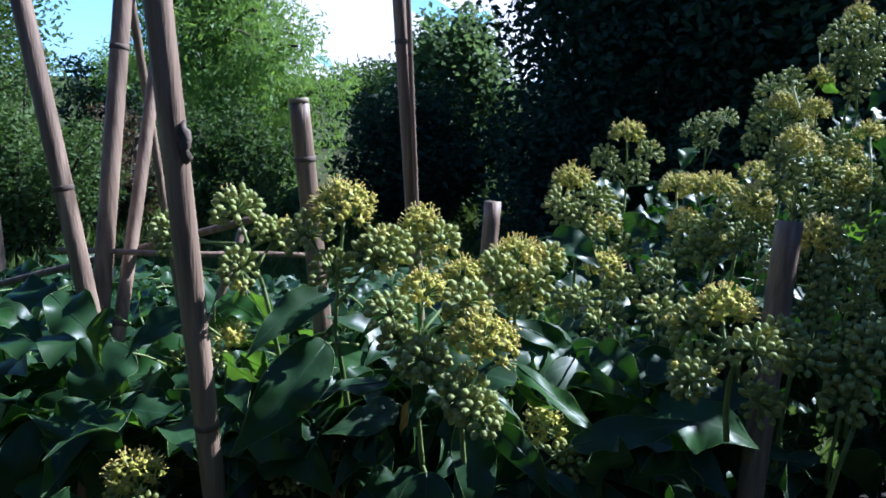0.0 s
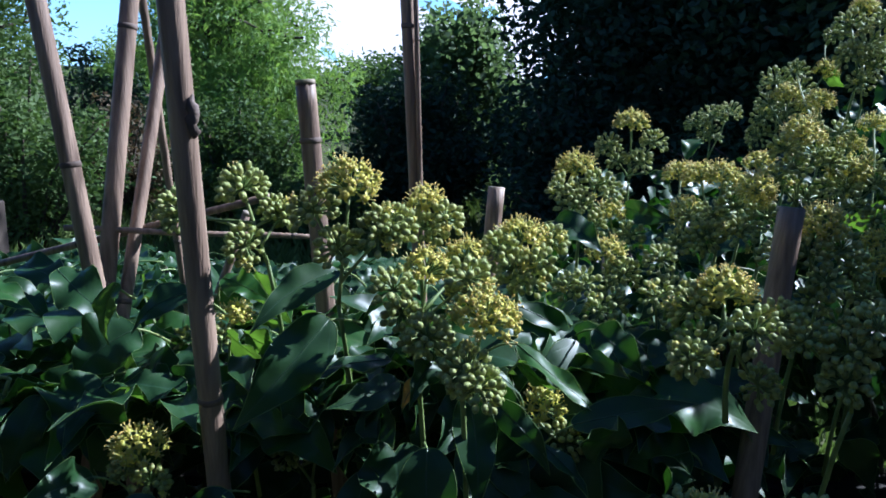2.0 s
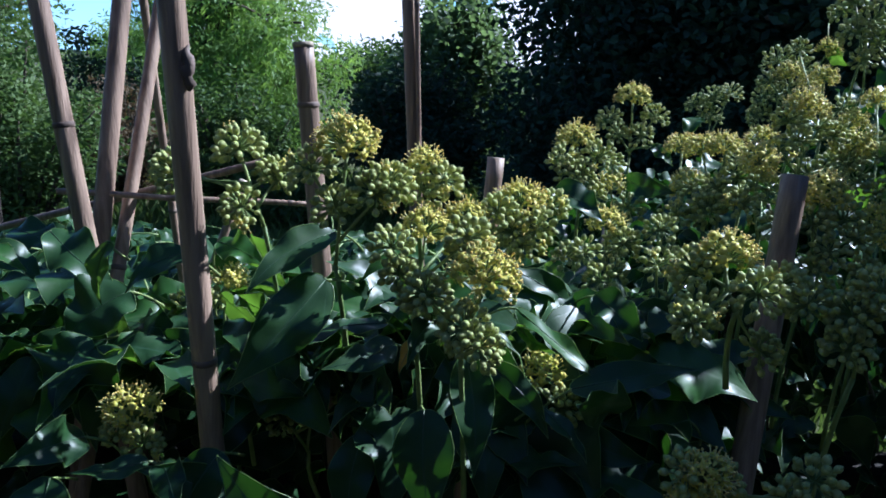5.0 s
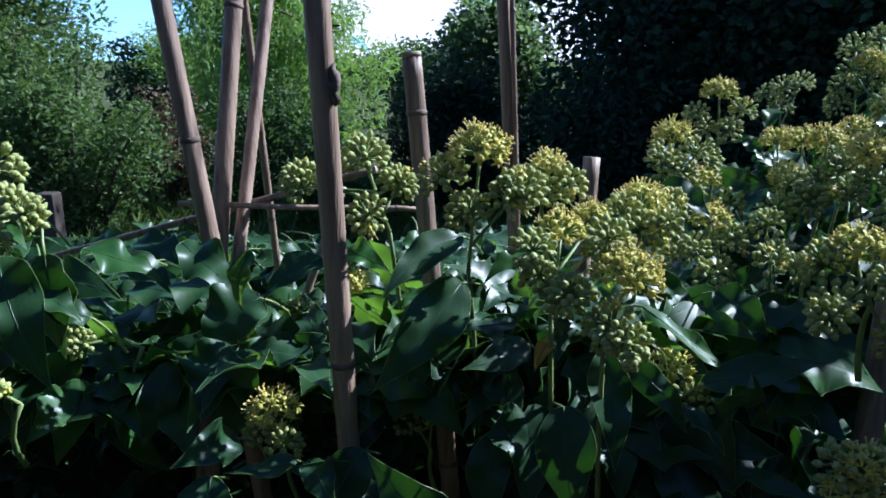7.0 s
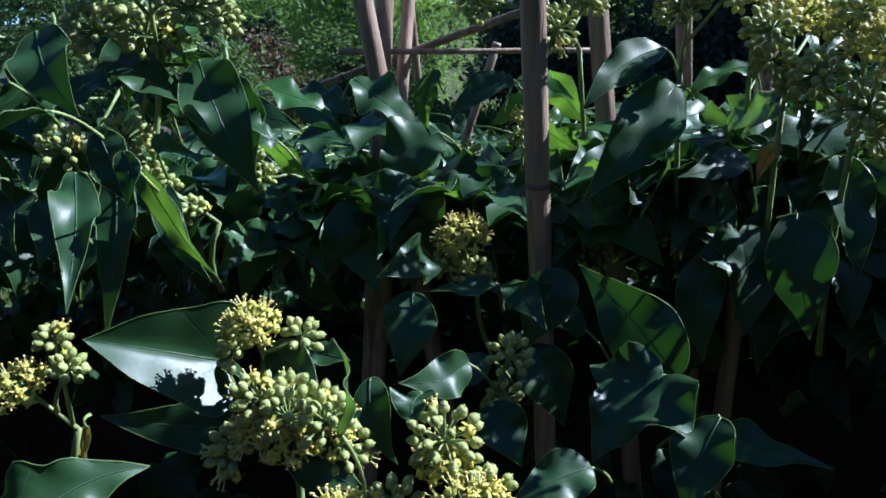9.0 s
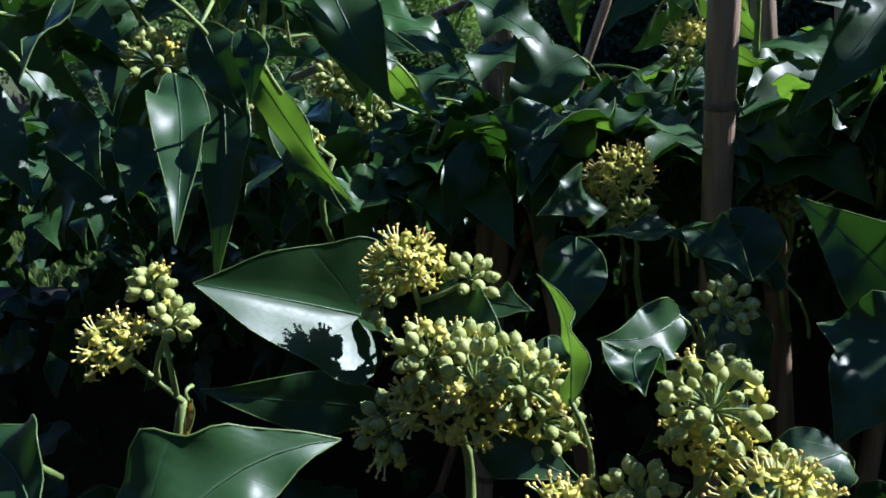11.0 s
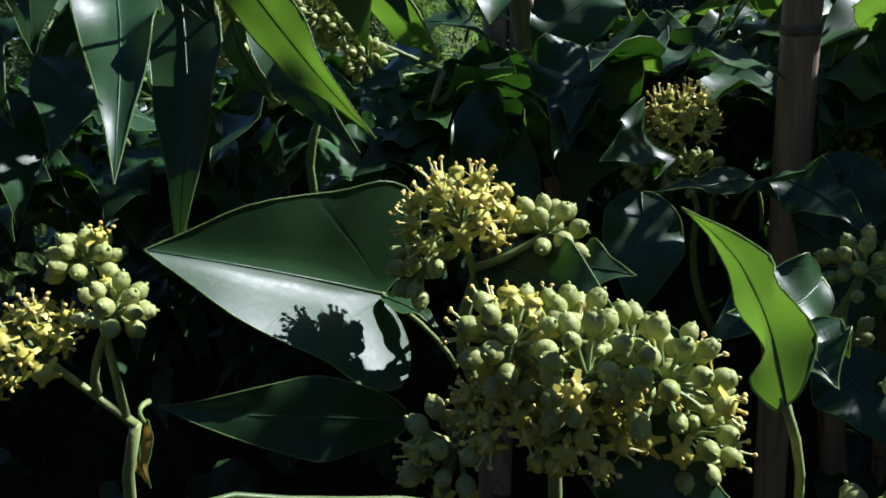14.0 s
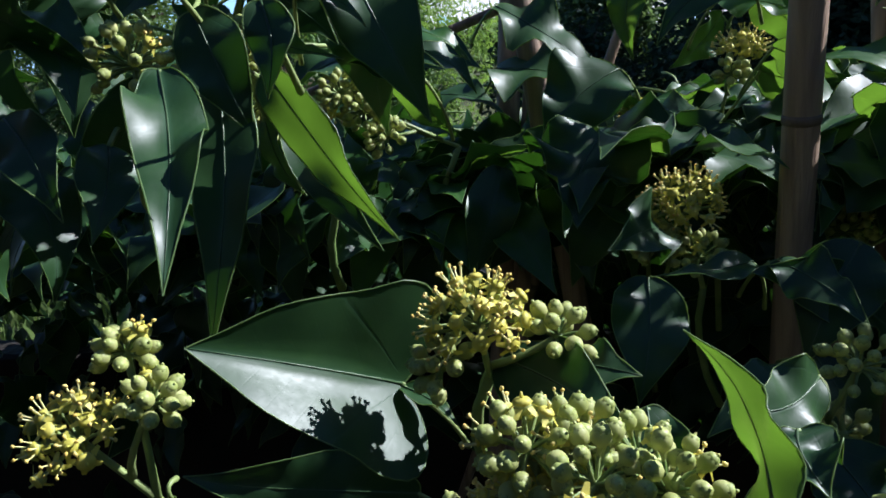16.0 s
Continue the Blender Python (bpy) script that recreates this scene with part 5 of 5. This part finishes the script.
def leaf_pose(rng, x, y, z, up=0.55, hang=0.9):
    """Upper face outwards and up, tip hanging."""
    n = Vector((rng.gauss(0, 0.45), rng.gauss(-0.35, 0.45), rng.gauss(up, 0.3))).normalized()
    d = Vector((rng.gauss(0, 0.9), rng.gauss(-0.5, 0.7), rng.gauss(-hang, 0.4)))
    d = (d - n * d.dot(n)).normalized()
    s = d.cross(n)
    return Matrix.Translation((x, y, z)) @ Matrix((s, d, n)).transposed().to_4x4()


rng = random.Random(77)
proto = []
for k, (blade, rim, rib, st) in enumerate(LEAF_KINDS):
    proto.append([blade.mesh("blade", [LEAF_YOUNG if k == 9 else LEAF]), rim.mesh("margin", [RIM]), rib.mesh("midrib", [VEIN]), st.mesh("petiole", [STALK]), k])
made = 0
while made < 120:
    x, y = rng.uniform(-0.62, 0.72), rng.uniform(0.50, 0.92)
    if 0.08 < x < 0.45 and y < 0.75:
        continue
    z = top(x, y) - 0.015 + rng.gauss(0, 0.022)
    p = proto[rng.randrange(14)]
    e = empty("ivy_leaf", leaf_pose(rng, x, y, z, 1.0 if x < 0.05 else 0.45, 0.4 if x < 0.05 else 1.0), leaf_label(LEAF_YOUNG if p[4] == 9 else LEAF, ("ovate", "lance", "ovate", "lobed")[p[4] % 4], ""), "leaf", "ivy leaves")
    for name, me in zip(("blade", "margin", "midrib", "petiole"), p):
        part(name, me, None, e)
    made += 1

# the taller clump of ivy beside the wigwam
made = 0
while made < 46:
    d = Vector((rng.gauss(0, 1), rng.gauss(0, 1), rng.gauss(0, 1))).normalized() * rng.random() ** 0.4
    x, y, z = -0.47 + 0.15 * d.x, 0.42 + 0.12 * d.y, 1.17 + 0.11 * d.z
    p = proto[rng.choice((0, 1, 2, 4, 5, 6, 8, 10, 12))]
    e = empty("ivy_leaf", leaf_pose(rng, x, y, z, 0.6, 1.0), leaf_label(LEAF, ("ovate", "lance", "ovate", "lobed")[p[4] % 4], ""), "leaf", "ivy leaves")
    for name, me in zip(("blade", "margin", "midrib", "petiole"), p):
        part(name, me, None, e)
    made += 1

# the shaded inner mass, too dense to count
deep = Shape()


def bury(x, y, z, up, hang, young=0.0):
    k = rng.randrange(14)
    m = leaf_pose(rng, x, y, z, up, hang)
    deep.merge(LEAF_KINDS[k][0], m, 2 if young and rng.random() < young else 0)
    deep.merge(LEAF_KINDS[k][1], m, 1)


for _ in range(2600):
    x, y = rng.uniform(-1.0, 1.3), rng.uniform(0.62, 1.6)
    if y > 0.74 or rng.random() < 0.3:
        bury(x, y, top(x, y) - 0.08 - 0.45 * rng.random() ** 1.1, 0.55, 0.9)
for _ in range(700):
    bury(rng.uniform(-1.0, 1.2), rng.uniform(0.1, 0.64), 0.8 - 0.25 * rng.random(), 0.7, 0.7)
for _ in range(1900):
    x, y = rng.uniform(-0.8, 1.1), rng.uniform(0.52, 1.4)
    if 0.10 < x < 0.45 and y < 0.75:
        continue
    bury(x, y, top(x, y) - 0.02 - 0.045 * rng.random(), 1.2 if x < 0.05 else 0.5, 0.3 if x < 0.05 else 0.9)
for _ in range(420):
    bury(rng.uniform(-0.9, 1.0), rng.uniform(0.64, 0.80), 0.83 + 0.14 * rng.random(), 0.5, 0.9)
for _ in range(900):
    # the ivy climbs on beyond the canes
    x = rng.uniform(0.42, 1.1)
    bury(x, rng.uniform(0.80, 1.35), 0.95 + (x - 0.1) * 0.55 * rng.random(), 0.5, 0.9)
for _ in range(420):
    # the leafy edge over the shaded front
    x, y = rng.uniform(-0.42, 0.16), rng.uniform(0.46, 0.62)
    bury(x, y, 1.07 + 0.035 * rng.random() + 0.02 * math.sin(9 * x + 1), 0.9, 0.4, 0.3)
for _ in range(1000):
    x, y = rng.uniform(-0.75, 0.25), rng.uniform(0.52, 0.95)
    bury(x, y, top(x, y) - 0.03 - 0.04 * rng.random(), 1.0, 0.4, 0.25)
for _ in range(60):
    bury(rng.uniform(-0.03, 0.16), rng.uniform(0.41, 0.49), 1.02 + 0.07 * rng.random(), 0.9, 0.6)
for _ in range(1800):
    # unseen bank of leaves beside the thick cane, added to shade the lower shoots
    x = rng.uniform(0.52, 1.05)
    bury(x, rng.uniform(0.35, 0.75), 0.88 + (min(1.8, 1.48 + (x - 0.52) * 0.9) - 0.88) * rng.random() ** 0.8, 0.6, 0.8)
tagged(part("ivy_foliage", deep, [LEAF, RIM, LEAF_YOUNG]), "dense shaded mass of dark ivy leaves", "ivy", "", "stuff")

# old woody stems inside
for k in range(16):
    x, y = rng.uniform(-0.5, 0.7), rng.uniform(0.84, 1.05)
    s = Shape()
    way = [Vector((0.06 * math.sin(i * 1.1 + k), 0.05 * math.cos(i * 0.9 + k * 2), (top(x, y) - 0.03) * i / 9)) for i in range(10)]
    tube(s, way, [0.011 - 0.0009 * i for i in range(10)], 8)
    o = part("ivy_vine", s, WOOD, place=Matrix.Translation((x, y, 0)))
    tagged(o, "old grey-brown woody ivy stem", "vine", "ivy vines")
